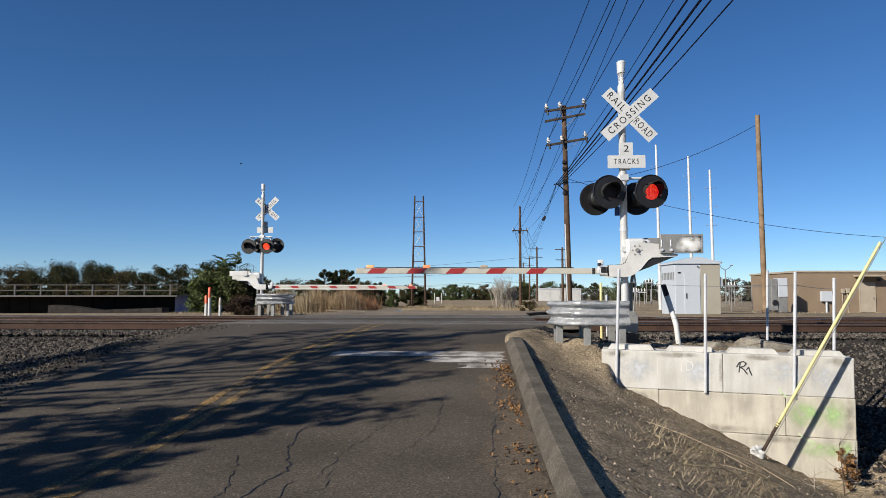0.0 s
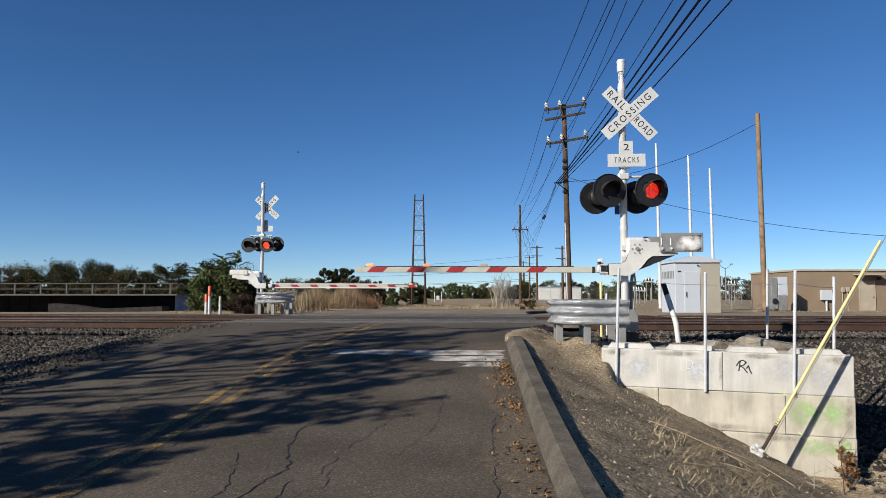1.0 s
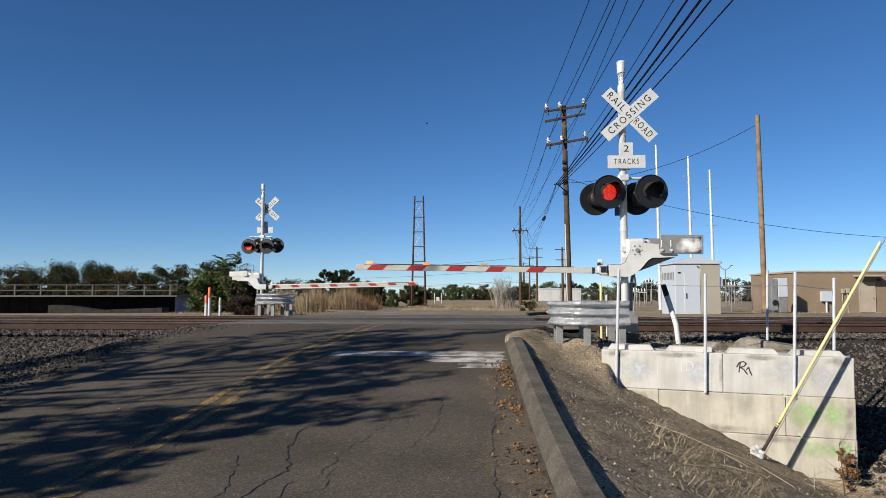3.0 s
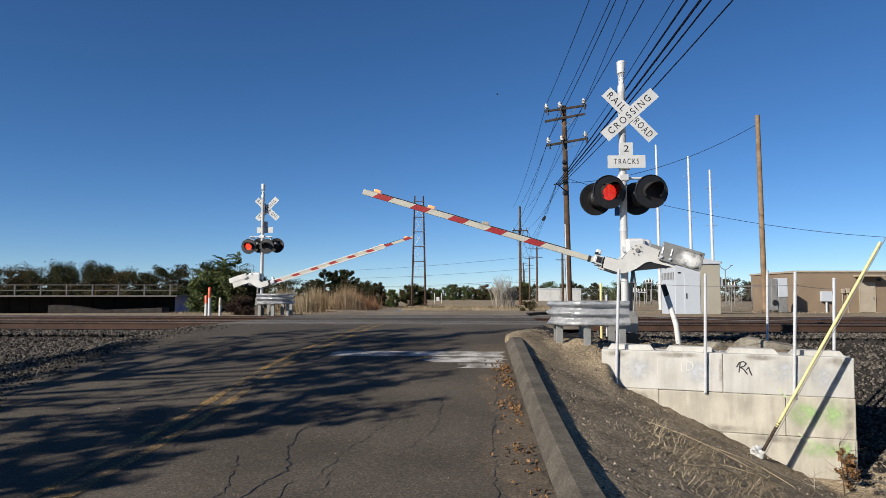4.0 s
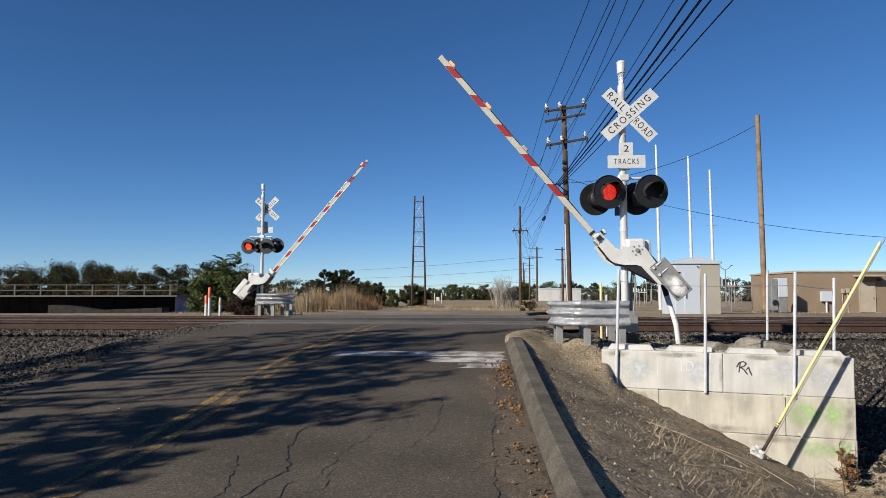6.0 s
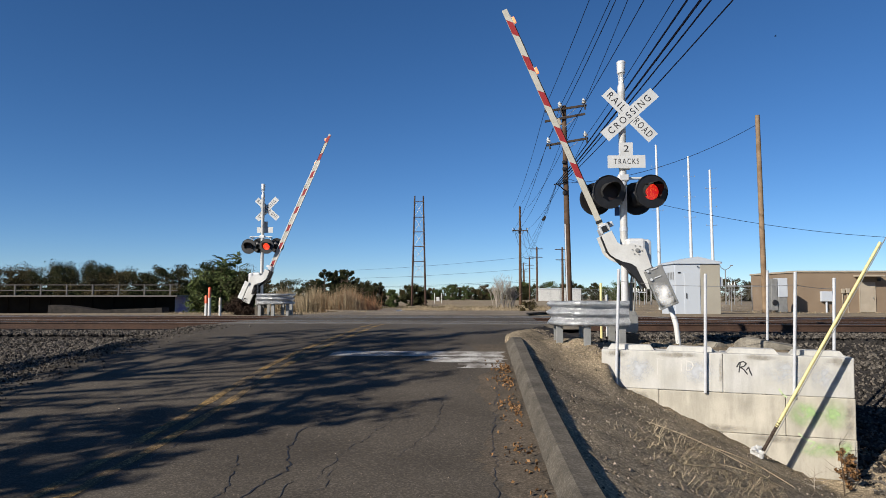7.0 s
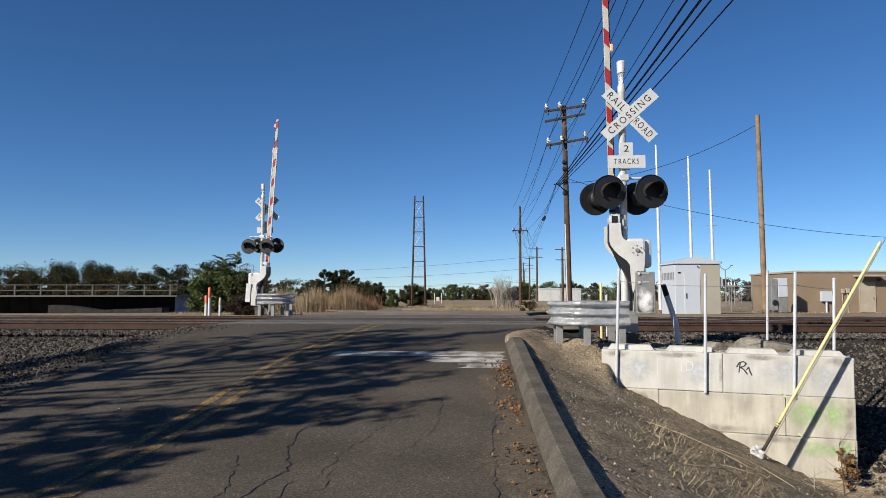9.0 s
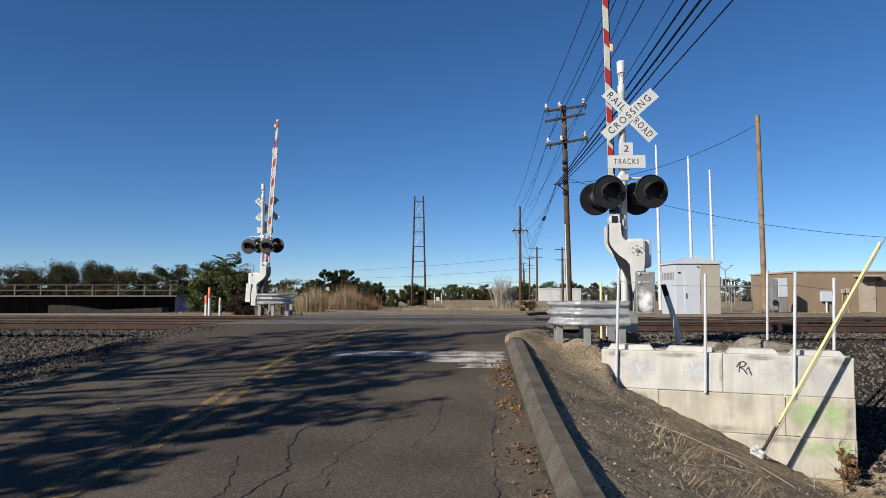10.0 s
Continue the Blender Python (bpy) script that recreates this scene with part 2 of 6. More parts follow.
def spray_mat(name, col, cover=0.75):
    """Mist of paint: thick in the middle of a puff, thinning out to bare wall."""
    m = bpy.data.materials.new(name)
    m.use_nodes = True
    nt = m.node_tree
    L = nt.links.new
    b = nt.nodes["Principled BSDF"]
    b.inputs["Base Color"].default_value, b.inputs["Roughness"].default_value = (*col, 1), 0.85
    tc = nt.nodes.new("ShaderNodeTexCoord")
    mp = nt.nodes.new("ShaderNodeMapping")
    mp.inputs["Location"].default_value = (-1, 0, -1)
    mp.inputs["Scale"].default_value = (2, 0, 2)
    L(tc.outputs["Generated"], mp.inputs["Vector"])
    ln = nt.nodes.new("ShaderNodeVectorMath")
    ln.operation = 'LENGTH'
    L(mp.outputs[0], ln.inputs[0])
    fall = nt.nodes.new("ShaderNodeMapRange")
    fall.interpolation_type = 'SMOOTHSTEP'
    fall.inputs["From Min"].default_value, fall.inputs["From Max"].default_value = 1.0, 0.15
    L(ln.outputs["Value"], fall.inputs["Value"])
    nz = nt.nodes.new("ShaderNodeTexNoise")
    nz.inputs["Scale"].default_value, nz.inputs["Detail"].default_value = 6, 6
    L(tc.outputs["Object"], nz.inputs["Vector"])
    nr = nt.nodes.new("ShaderNodeMapRange")
    nr.inputs["From Min"].default_value, nr.inputs["From Max"].default_value = 0.3, 0.65
    nr.inputs["To Max"].default_value = cover
    L(nz.outputs["Fac"], nr.inputs["Value"])
    mu = nt.nodes.new("ShaderNodeMath")
    mu.operation = 'MULTIPLY'
    L(fall.outputs[0], mu.inputs[0])
    L(nr.outputs[0], mu.inputs[1])
    L(mu.outputs[0], b.inputs["Alpha"])
    return m
M["green_mist"] = spray_mat("green_mist", (0.33, 0.50, 0.20))
M["grey_mist"] = spray_mat("grey_mist", (0.50, 0.52, 0.55))
M["white_mist"] = spray_mat("white_mist", (0.78, 0.78, 0.77), 1.0)
M["soot_mist"] = spray_mat("soot_mist", (0.27, 0.245, 0.20))
M["lens_on"] = lens_mat("lit_red_lens", (0.62, 0.010, 0.012), (1.0, 0.16, 0.03), 0.62)
M["lens_far"] = lens_mat("lit_orange_lens", (1.0, 0.03, 0.015), (1.0, 0.22, 0.05), 0.95)


# ---- mesh tools ----
def part(name, bm, material, parent=None, label="", smooth=False):
    me = bpy.data.meshes.new(name)
    bmesh.ops.recalc_face_normals(bm, faces=bm.faces)
    bm.to_mesh(me)
    bm.free()
    for m in (material if isinstance(material, (list, tuple)) else [material]):
        me.materials.append(m)
    if smooth:
        for p in me.polygons:
            p.use_smooth = True
        me.set_sharp_from_angle(angle=radians(42))
    ob = new(name, me)
    if parent is not None:
        ob.parent = parent
    if label:
        tagged(ob, label)
    return ob


def empty(name, m, label, category, group="", kind=""):
    ob = new(name)
    ob.empty_display_size = 0.2
    ob.matrix_world = m
    return tagged(ob, label, category, group, kind)


def box(bm, c, s, bevel=0.0, rot=None):
    r = bmesh.ops.create_cube(bm, size=1.0)
    m = Matrix.Translation(c) @ (rot or Matrix.Identity(4)) @ Matrix.Diagonal((*s, 1))
    bmesh.ops.transform(bm, matrix=m, verts=r["verts"])
    if bevel:
        edges = list({e for v in r["verts"] for e in v.link_edges})
        bmesh.ops.bevel(bm, geom=edges, offset=bevel, segments=2, affect='EDGES', profile=0.5)


def rod(bm, p, q, r0, r1=None, seg=10):
    """A straight round bar from p to q."""
    p, q = Vector(p), Vector(q)
    d = q - p
    r = bmesh.ops.create_cone(bm, cap_ends=True, segments=seg, radius1=r0, radius2=r0 if r1 is None else r1, depth=d.length)
    m = Matrix.Translation((p + q) / 2) @ d.to_track_quat('Z', 'Y').to_matrix().to_4x4()
    bmesh.ops.transform(bm, matrix=m, verts=r["verts"])


def prism(bm, pts, y0, y1):
    """An x-z outline pushed from y0 to y1."""
    a = [bm.verts.new((x, y0, z)) for x, z in pts]
    b = [bm.verts.new((x, y1, z)) for x, z in pts]
    bm.faces.new(a)
    bm.faces.new(b[::-1])
    n = len(pts)
    for i in range(n):
        bm.faces.new((a[i], b[i], b[(i + 1) % n], a[(i + 1) % n]))


def lathe(bm, prof, seg=24, m=None, caps=True):
    """A profile of (radius, height) turned about z."""
    rings = []
    for r, z in prof:
        rings.append([bm.verts.new((r * math.cos(2 * math.pi * i / seg), r * math.sin(2 * math.pi * i / seg), z)) for i in range(seg)])
    for a, b in zip(rings, rings[1:]):
        for i in range(seg):
            bm.faces.new((a[i], a[(i + 1) % seg], b[(i + 1) % seg], b[i]))
    if caps and prof[0][0] > 1e-4:
        bm.faces.new(rings[0][::-1])
    if caps and prof[-1][0] > 1e-4:
        bm.faces.new(rings[-1])
    if m is not None:
        bmesh.ops.transform(bm, matrix=m, verts=[v for r in rings for v in r])


def tube_path(bm, pts, r, seg=6):
    """A round bar along a line of points."""
    pts = [Vector(p) for p in pts]
    rings = []
    for i, p in enumerate(pts):
        d = (pts[min(i + 1, len(pts) - 1)] - pts[max(i - 1, 0)]).normalized()
        q = d.to_track_quat('Z', 'Y')
        rr = r[i] if isinstance(r, (list, tuple)) else r
        rings.append([bm.verts.new(p + q @ Vector((rr * math.cos(2 * math.pi * k / seg), rr * math.sin(2 * math.pi * k / seg), 0))) for k in range(seg)])
    for a, b in zip(rings, rings[1:]):
        for k in range(seg):
            bm.faces.new((a[k], a[(k + 1) % seg], b[(k + 1) % seg], b[k]))
    bm.faces.new(rings[0][::-1])
    bm.faces.new(rings[-1])


def soup(name, verts, faces, material, parent=None):
    me = bpy.data.meshes.new(name)
    me.from_pydata(np.asarray(verts).tolist(), [], faces if isinstance(faces, list) else faces.tolist())
    me.materials.append(material)
    ob = new(name, me)
    if parent is not None:
        ob.parent = parent
    return ob


def lettering(text, size, m, parent, material, width=None, name="lettering"):
    cu = bpy.data.curves.new("text", 'FONT')
    cu.body, cu.size, cu.align_x, cu.align_y, cu.extrude, cu.space_character = text, size, 'CENTER', 'CENTER', 0.0015, 1.35
    ob = new("text", cu)
    me = bpy.data.meshes.new_from_object(ob.evaluated_get(bpy.context.evaluated_depsgraph_get()))
    bpy.data.objects.remove(ob)
    me.materials.clear()
    me.materials.append(material)
    o = new(name, me)
    sx = 1.0
    if width:
        w = max(v.co.x for v in me.vertices) - min(v.co.x for v in me.vertices)
        sx = width / w
    me.transform(Matrix.Diagonal((sx, 1, 1, 1)))
    o.parent = parent
    o.matrix_basis = m
    return o


# ---- the site: a runs across the road to its right side, b along the road ----
TH = radians(4.4)
def site(a, b, z=0.0):
    return Vector((a * math.cos(TH) + b * math.sin(TH), -a * math.sin(TH) + b * math.cos(TH), z))
def site_pose(a, b, z, turn=0):
    p = site(a, b, z)
    return pose(p.x, p.y, p.z, 0, 0, turn - math.degrees(TH))
def smooth(x, x0, x1):
    t = np.clip((x - x0) / (x1 - x0), 0, 1)
    return t * t * (3 - 2 * t)
def road_z(b):
    """Level of the road: it climbs to the tracks and eases off beyond."""
    return 0.8 * smooth(b, 3.6, 15.6) - 0.42 * smooth(b, 28, 55) - 0.1 * smooth(b, 60, 200)
def kerb_a(b):
    return 0.43 - 0.040 * (b - 5.2)
def road_r(b):
    return kerb_a(np.minimum(b, 12.5)) + 0.02 + 0.95 * smooth(b, 12.5, 16.5) + 4.0 * smooth(b, 27, 36)
ROAD_L, RAIL_B = -6.7, (17.45, 18.9, 21.75, 23.2)
WALL_L, WALL_R = Vector((2.60, 11.5)), Vector((6.18, 10.5))


def ground_z(a, b):
    a, b = np.asarray(a, float), np.asarray(b, float)
    r = road_z(b)
    x = a * math.cos(TH) + b * math.sin(TH)
    y = -a * math.sin(TH) + b * math.cos(TH)
    track_r = np.clip(0.58 - 0.42 * np.clip(15.4 - b, 0, None), -1.35, 1)
    track_l = np.clip(0.60 - 0.075 * np.clip(16.4 - b, 0, None), -0.3, 1)
    far = r - 0.12
    far = np.where((b > 15) & (b < 25.6), 0.60, far)
    off = np.clip(a - road_r(b) - 0.28, 0, None)
    fall_r = r + 0.068 - 0.058 * smooth(b, 11.8, 13.2) - 0.40 * off - 0.01 * off * off
    right = np.maximum(track_r, np.maximum(fall_r, -1.35))
    right = np.where(b > 15.2, np.where(b > 25.6, far, 0.60), right)
    # the fill that the block wall holds
    d = WALL_R - WALL_L
    n = Vector((-d.y, d.x)).normalized()
    behind = (x - WALL_L.x) * n.x + (y - WALL_L.y) * n.y
    fill = (behind > 0.3) & (x < WALL_R.x - 0.25) & (b < 15.4) & (a > 0.6)
    right = np.where(fill & (x > WALL_L.x + 0.1), np.maximum(right, 0.56), right)
    ramp = right + np.clip(0.56 - right, 0, None) * smooth(behind, -0.9, 1.0) * smooth(x, 1.6, 2.5)
    right = np.where((x <= WALL_L.x + 0.1) & (b < 15.4) & (a > 0.6), ramp, right)
    mound = 0.16 * np.exp(-((a - 1.5) / 1.25) ** 2 - ((b - 12.9) / 1.15) ** 2)
    right = right + np.where(x <= WALL_L.x + 0.1, mound, 0)
    fall_l = r - 0.02 - 0.16 * np.clip(ROAD_L - a, 0, None)
    left = np.maximum(track_l, np.where(b < 16, np.maximum(fall_l, -0.5), -9))
    left = np.where(b > 15.2, np.where(b > 25.6, far, 0.60), left)
    under = r - 0.06
    h = np.where(a > road_r(b) + np.where(b < 12.45, 0.08, -0.05), right, np.where(a < ROAD_L, left, under))
    # beyond the tracks the ground falls away to a creek under the bridge
    dip = smooth(b, 30, 48) * smooth(-a, 16, 26) * (1 - smooth(b, 95, 130))
    return h - 1.9 * dip


# ---- ground ----
def build_ground():
    ga = np.concatenate([-np.geomspace(3000, 30, 22), np.linspace(-28, -9, 39), np.linspace(-8.8, 10, 189), np.linspace(10.3, 28, 40), np.geomspace(30, 3000, 22)])
    gb = np.concatenate([-np.geomspace(3000, 12, 14), np.linspace(-10, 3, 20), np.linspace(3.2, 30, 269), np.linspace(30.5, 80, 100), np.geomspace(83, 4000, 30)])
    A, B = np.meshgrid(ga, gb)
    Z = ground_z(A, B)
    rng = np.random.default_rng(4)
    near = (A > -12) & (A < 12) & (B > 3) & (B < 26) & ((A > kerb_a(B) + 0.3) | (A < ROAD_L - 0.1))
    Z = Z + np.where(near, rng.normal(0, 0.012, Z.shape), 0)
    X = A * math.cos(TH) + B * math.sin(TH)
    Y = -A * math.sin(TH) + B * math.cos(TH)
    nv = len(ga)
    me = bpy.data.meshes.new("ground")
    verts = np.stack([X, Y, Z], -1).reshape(-1, 3)
    i, j = np.meshgrid(np.arange(nv - 1), np.arange(len(gb) - 1))
    q = (j * nv + i).ravel()
    faces = np.stack([q, q + 1, q + nv + 1, q + nv], -1)
    me.from_pydata(verts.tolist(), [], faces.tolist())
    for m in ("dirt", "ballast", "field"):
        me.materials.append(M[m])
    ca = (A[:-1, :-1] + A[1:, 1:]).ravel() / 2
    cb = (B[:-1, :-1] + B[1:, 1:]).ravel() / 2
    wob = rng.normal(0, 0.25, ca.shape)
    idx = np.zeros(len(ca), int)
    idx[(cb > 27) & (cb < 5000)] = 2
    idx[(cb + wob > 14.2) & (cb < 25.8)] = 1
    idx[(ca + wob < ROAD_L - 0.1) & (cb > 7.2) & (cb < 25.8)] = 1
    idx[(ca + wob > 5.3) & (cb + wob > 11.6) & (cb < 25.8)] = 1
    me.polygons.foreach_set("material_index", idx)
    for p in me.polygons:
        p.use_smooth = True
    return tagged(new("ground", me), "bare brown earth, grey track ballast and dry field", "ground", kind="structure")
build_ground()


def strip(name, b0, b1, left, right, lift, material, label, category, step=0.4, thick=0.0, rough=0.0, kind="structure"):
    """A strip laid along the road between two lines a = left(b), right(b)."""
    rng = np.random.default_rng(7)
    bs = np.arange(b0, b1 + 1e-6, step)
    bm = bmesh.new()
    prev = None
    for b in bs:
        l, r = left(b) + rng.normal(0, rough), right(b) + rng.normal(0, rough)
        k = 4
        row = [bm.verts.new(site(l + (r - l) * i / k, b, road_z(b) + lift)) for i in range(k + 1)]
        if prev and len(prev) == len(row):
            for i in range(k):
                bm.faces.new((prev[i], prev[i + 1], row[i + 1], row[i]))
        prev = row
    if thick:
        r = bmesh.ops.extrude_face_region(bm, geom=list(bm.faces))
        bmesh.ops.translate(bm, vec=(0, 0, -thick), verts=[v for v in r["geom"] if isinstance(v, bmesh.types.BMVert)])
    return tagged(part(name, bm, material), label, category, kind=kind)


def build_road():
    strip("road", -30, 24.4, lambda b: ROAD_L - 0.2 * smooth(b, 13, 16) * (1 - smooth(b, 27, 30)) - 3 * smooth(b, 30, 40),
          road_r, 0.0, M["asphalt"],
          "worn grey cracked asphalt road climbing to the tracks", "road", 0.4, 0.05)
    strip("far_road", 24.4, 62, lambda b: ROAD_L - 0.2 * (1 - smooth(b, 27, 30)) - 3 * smooth(b, 30, 40), road_r, 0.002, M["old_asphalt"],
          "pale worn gravelly asphalt beyond the tracks", "road", 0.4, 0.05, 0.05)
    ca = lambda b: -3.27 + 0.42 * smooth(b, 9.5, 14.5)
    for off in (-0.12, 0.12):
        strip("centre_line", 1.0, 16.6, lambda b: ca(b) + off - 0.055, lambda b: ca(b) + off + 0.055, 0.004, M["yellow_line"],
              "faded yellow centre line painted on asphalt", "road marking", 0.3, 0, 0.008)
    strip("stop_line", 11.0, 11.45, lambda b: ca(b) + 0.5, lambda b: kerb_a(b) - 0.08, 0.005, M["white_line"],
          "worn white stop line painted across the lane", "road marking", 0.15, 0, 0.04)
    for b0, b1, l, r in ((10.52, 10.93, 1.25, 0.10), (10.12, 10.5, 0.72, 0.16)):
        strip("stop_line_patch", b0, b1, lambda b: kerb_a(b) - l + 0.10 * math.sin(b * 21), lambda b: kerb_a(b) - r, 0.005, M["white_line"],
              "older worn white paint patch before the stop line", "road marking", 0.08, 0, 0.045)
    strip("gutter_silt", 2.0, 12.3, lambda b: kerb_a(b) - 0.42 - 0.12 * math.sin(b * 2.3), lambda b: kerb_a(b) + 0.01, 0.003, M["silt"],
          "brown silt lying along the kerb", "silt", 0.12, 0, 0.05)
build_road()


def build_kerb():
    k = tagged(new("kerb"), "grey weathered concrete kerb along the road edge", "kerb", kind="structure")
    L = 2.0
    b = -4.0
    while b < 12.2:
        bm = bmesh.new()
        prof = ((-0.02, -0.05), (0.06, 0.15), (0.10, 0.175), (0.25, 0.17), (0.27, 0.15), (0.27, -0.15))
        e = min(b + L - 0.008, 12.4)
        rings = []
        n = 6
        for i in range(n + 1):
            bb = b + (e - b) * i / n
            dip = 0.10 * smooth(bb, 11.9, 12.4)
            rings.append([bm.verts.new(site(kerb_a(bb) + pa, bb, road_z(bb) + pz - (dip if pz > 0 else 0))) for pa, pz in prof])
        for r0, r1 in zip(rings, rings[1:]):
            for q in range(len(prof)):
                bm.faces.new((r0[q], r0[(q + 1) % len(prof)], r1[(q + 1) % len(prof)], r1[q]))
        bm.faces.new(rings[0])
        bm.faces.new(rings[-1])
        part("kerb_stone", bm, M["kerb"], k)
        b += L
build_kerb()


# ---- tracks ----
def build_tracks():
    prof = [(-0.07, 0), (0.07, 0), (0.07, 0.02), (0.012, 0.045), (0.012, 0.13), (0.036, 0.14), (0.036, 0.172), (-0.036, 0.172), (-0.036, 0.14), (-0.012, 0.13), (-0.012, 0.045), (-0.07, 0.02)]
    for tr in (0, 1):
        bc = (RAIL_B[2 * tr] + RAIL_B[2 * tr + 1]) / 2
        t = empty("railway_track", site_pose(-2.5, bc, 0.63), "rusty brown steel rails on timber ties in ballast", "railway track", "the two tracks", "structure")
        for rb in RAIL_B[2 * tr:2 * tr + 2]:
            bm = bmesh.new()
            prism(bm, prof, -400, 400)
            bmesh.ops.transform(bm, matrix=Matrix.Translation((0, rb - bc, 0)) @ Matrix.Rotation(math.pi / 2, 4, 'Z'), verts=bm.verts)
            rail = part("rail", bm, M["rust"], t)
            bm = bmesh.new()
            box(bm, (0, rb - bc, 0.1735), (800, 0.05, 0.006))
            part("running_surface", bm, M["railtop"], rail, "worn bright rail head")
        bm = bmesh.new()
        box(bm, (0, 0, -0.11), (0.23, 2.6, 0.18), 0.01)
        tie = part("tie", bm, M["tie"], t)
        tie.location = (-24, 0, 0)
        for i in range(1, 88):
            o = new("tie", tie.data)
            o.parent = t
            o.location = (-24 + i * 0.55, random.uniform(-0.03, 0.03), 0)
            o.rotation_euler = (0, 0, random.uniform(-0.02, 0.02))
    # crossing panels between and beside the rails
    cp = tagged(new("crossing_panels"), "pale worn concrete panels set flush between the rails", "crossing panel", kind="structure")
    edges = [RAIL_B[0] - 0.62] + [v for rb in RAIL_B for v in (rb - 0.075, rb + 0.075)] + [RAIL_B[3] + 0.62]
    for b0, b1 in zip(edges[::2], edges[1::2]):
        if b1 - b0 > 2.5:
            continue
        a = -6.9
        while a < 1.4:
            bm = bmesh.new()
            box(bm, site(a + 0.9, (b0 + b1) / 2, 0.745), (1.79, b1 - b0, 0.12), 0.012, Matrix.Rotation(-TH, 4, 'Z'))
            part("panel", bm, M["panel"], cp)
            a += 1.8
build_tracks()


# ---- block wall ----
def build_wall():
    d = (WALL_R - WALL_L)
    L = 1.83
    ang = math.degrees(math.atan2(d.y, d.x))
    w = empty("retaining_wall", pose(WALL_L.x, WALL_L.y, 0.62, 0, math.degrees(math.atan2(0.05, 3.72)), ang),
              "pale stacked concrete block retaining wall with sprayed scrawls", "retaining wall", "", "structure")
    def block(x0, x1, course):
        bm = bmesh.new()
        z1 = -0.61 * course - 0.004
        box(bm, ((x0 + x1) / 2, 0.305, z1 - 0.303), (x1 - x0 - 0.007, 0.61, 0.605), 0.013)
        if course == 0:      # raised keys on the top
            n = max(1, round((x1 - x0) / 0.92))
            for i in range(n):
                c = x0 + (x1 - x0) * (i + 0.5) / n
                prism(bm, ((c - 0.38, z1 - 0.01), (c + 0.38, z1 - 0.01), (c + 0.31, z1 + 0.075), (c - 0.31, z1 + 0.075)), 0.17, 0.44)
        for v in bm.verts:
            v.co += Vector((0, 1, 1)) * 0.006 * noise.noise(v.co * 3 + Vector((course * 3, x0, 0)))
        return part("block", bm, M["painted_concrete"] if course == 0 else M["concrete"], w)
    for x0, x1, c in ((0, 1.86, 0), (1.86, 3.70, 0), (-0.95, 0.9, 1), (0.9, 2.75, 1), (2.75, 3.71, 1), (0.2, 1.85, 2), (1.85, 3.72, 2), (0.9, 2.75, 3), (2.75, 3.70, 3)):
        block(x0, x1, c)
    return w
wall = build_wall()


# ---- crossing signals ----
def lamp_unit(parent, x, y, z, turn, lens):
    """A round flasher: backing disc, hood, housing, always glowing lens and an added vane that hides it. Faces local
    -y, turned about z.
    """
    base = Matrix.Translation((x, y, z)) @ Matrix.Rotation(radians(turn), 4, 'Z')
    lay = Matrix.Rotation(math.pi / 2, 4, 'X')          # z of a lathe becomes -y
    bm = bmesh.new()
    lathe(bm, [(0.155, -0.01), (0.29, -0.03), (0.306, -0.03), (0.306, 0.012), (0.298, 0.014), (0.29, 0.0), (0.155, 0.004), (0.155, -0.01)], 36, lay, False)
    head = part("flasher", bm, M["black"], parent, "black round backing disc")
    head.matrix_basis = base
    bm = bmesh.new()
    lathe(bm, [(0.158, 0.0), (0.17, -0.05), (0.15, -0.16), (0.08, -0.2), (0.0, -0.2)], 24, lay, False)
    part("housing", bm, M["black"], head, "", True)
    # hood: three quarters of a tube over the lens, longer on top
    bm = bmesh.new()
    n = 22
    rows = []
    for i in range(n + 1):
        a = radians(-35 + 250 * i / n)
        ln = 0.09 + 0.20 * max(0.0, math.sin(a)) ** 0.8
        rows.append([bm.verts.new((r * math.cos(a), -s, r * math.sin(a) - 0.06 * s)) for r, s in ((0.165, 0.01), (0.165, ln), (0.158, ln), (0.158, 0.01))])
    for r0, r1 in zip(rows, rows[1:]):
        for k in range(4):
            bm.faces.new((r0[k], r0[(k + 1) % 4], r1[(k + 1) % 4], r1[k]))
    bm.faces.new(rows[0])
    bm.faces.new(rows[-1])
    part("hood", bm, M["rubber"], head, "black hood")
    bm = bmesh.new()
    lathe(bm, [(0.0, 0.0), (0.15, 0.0), (0.15, -0.004), (0.0, -0.004)], 24, Matrix.Translation((0, 0.04, 0)) @ lay)
    part("lens", bm, lens, head, "red signal lens")
    # Added disc: the lens never stops glowing, so this covers it to look unlit.
    bm = bmesh.new()
    lathe(bm, [(0.0, 0.002), (0.156, 0.002), (0.156, -0.002), (0.0, -0.002)], 24, lay)
    vane = part("shutter", bm, M["lens_off"], head, "dark disc added to hide the glowing lens while the lamp is off")
    vane.location = (0, -0.135 + 0.13, 0)
    return vane


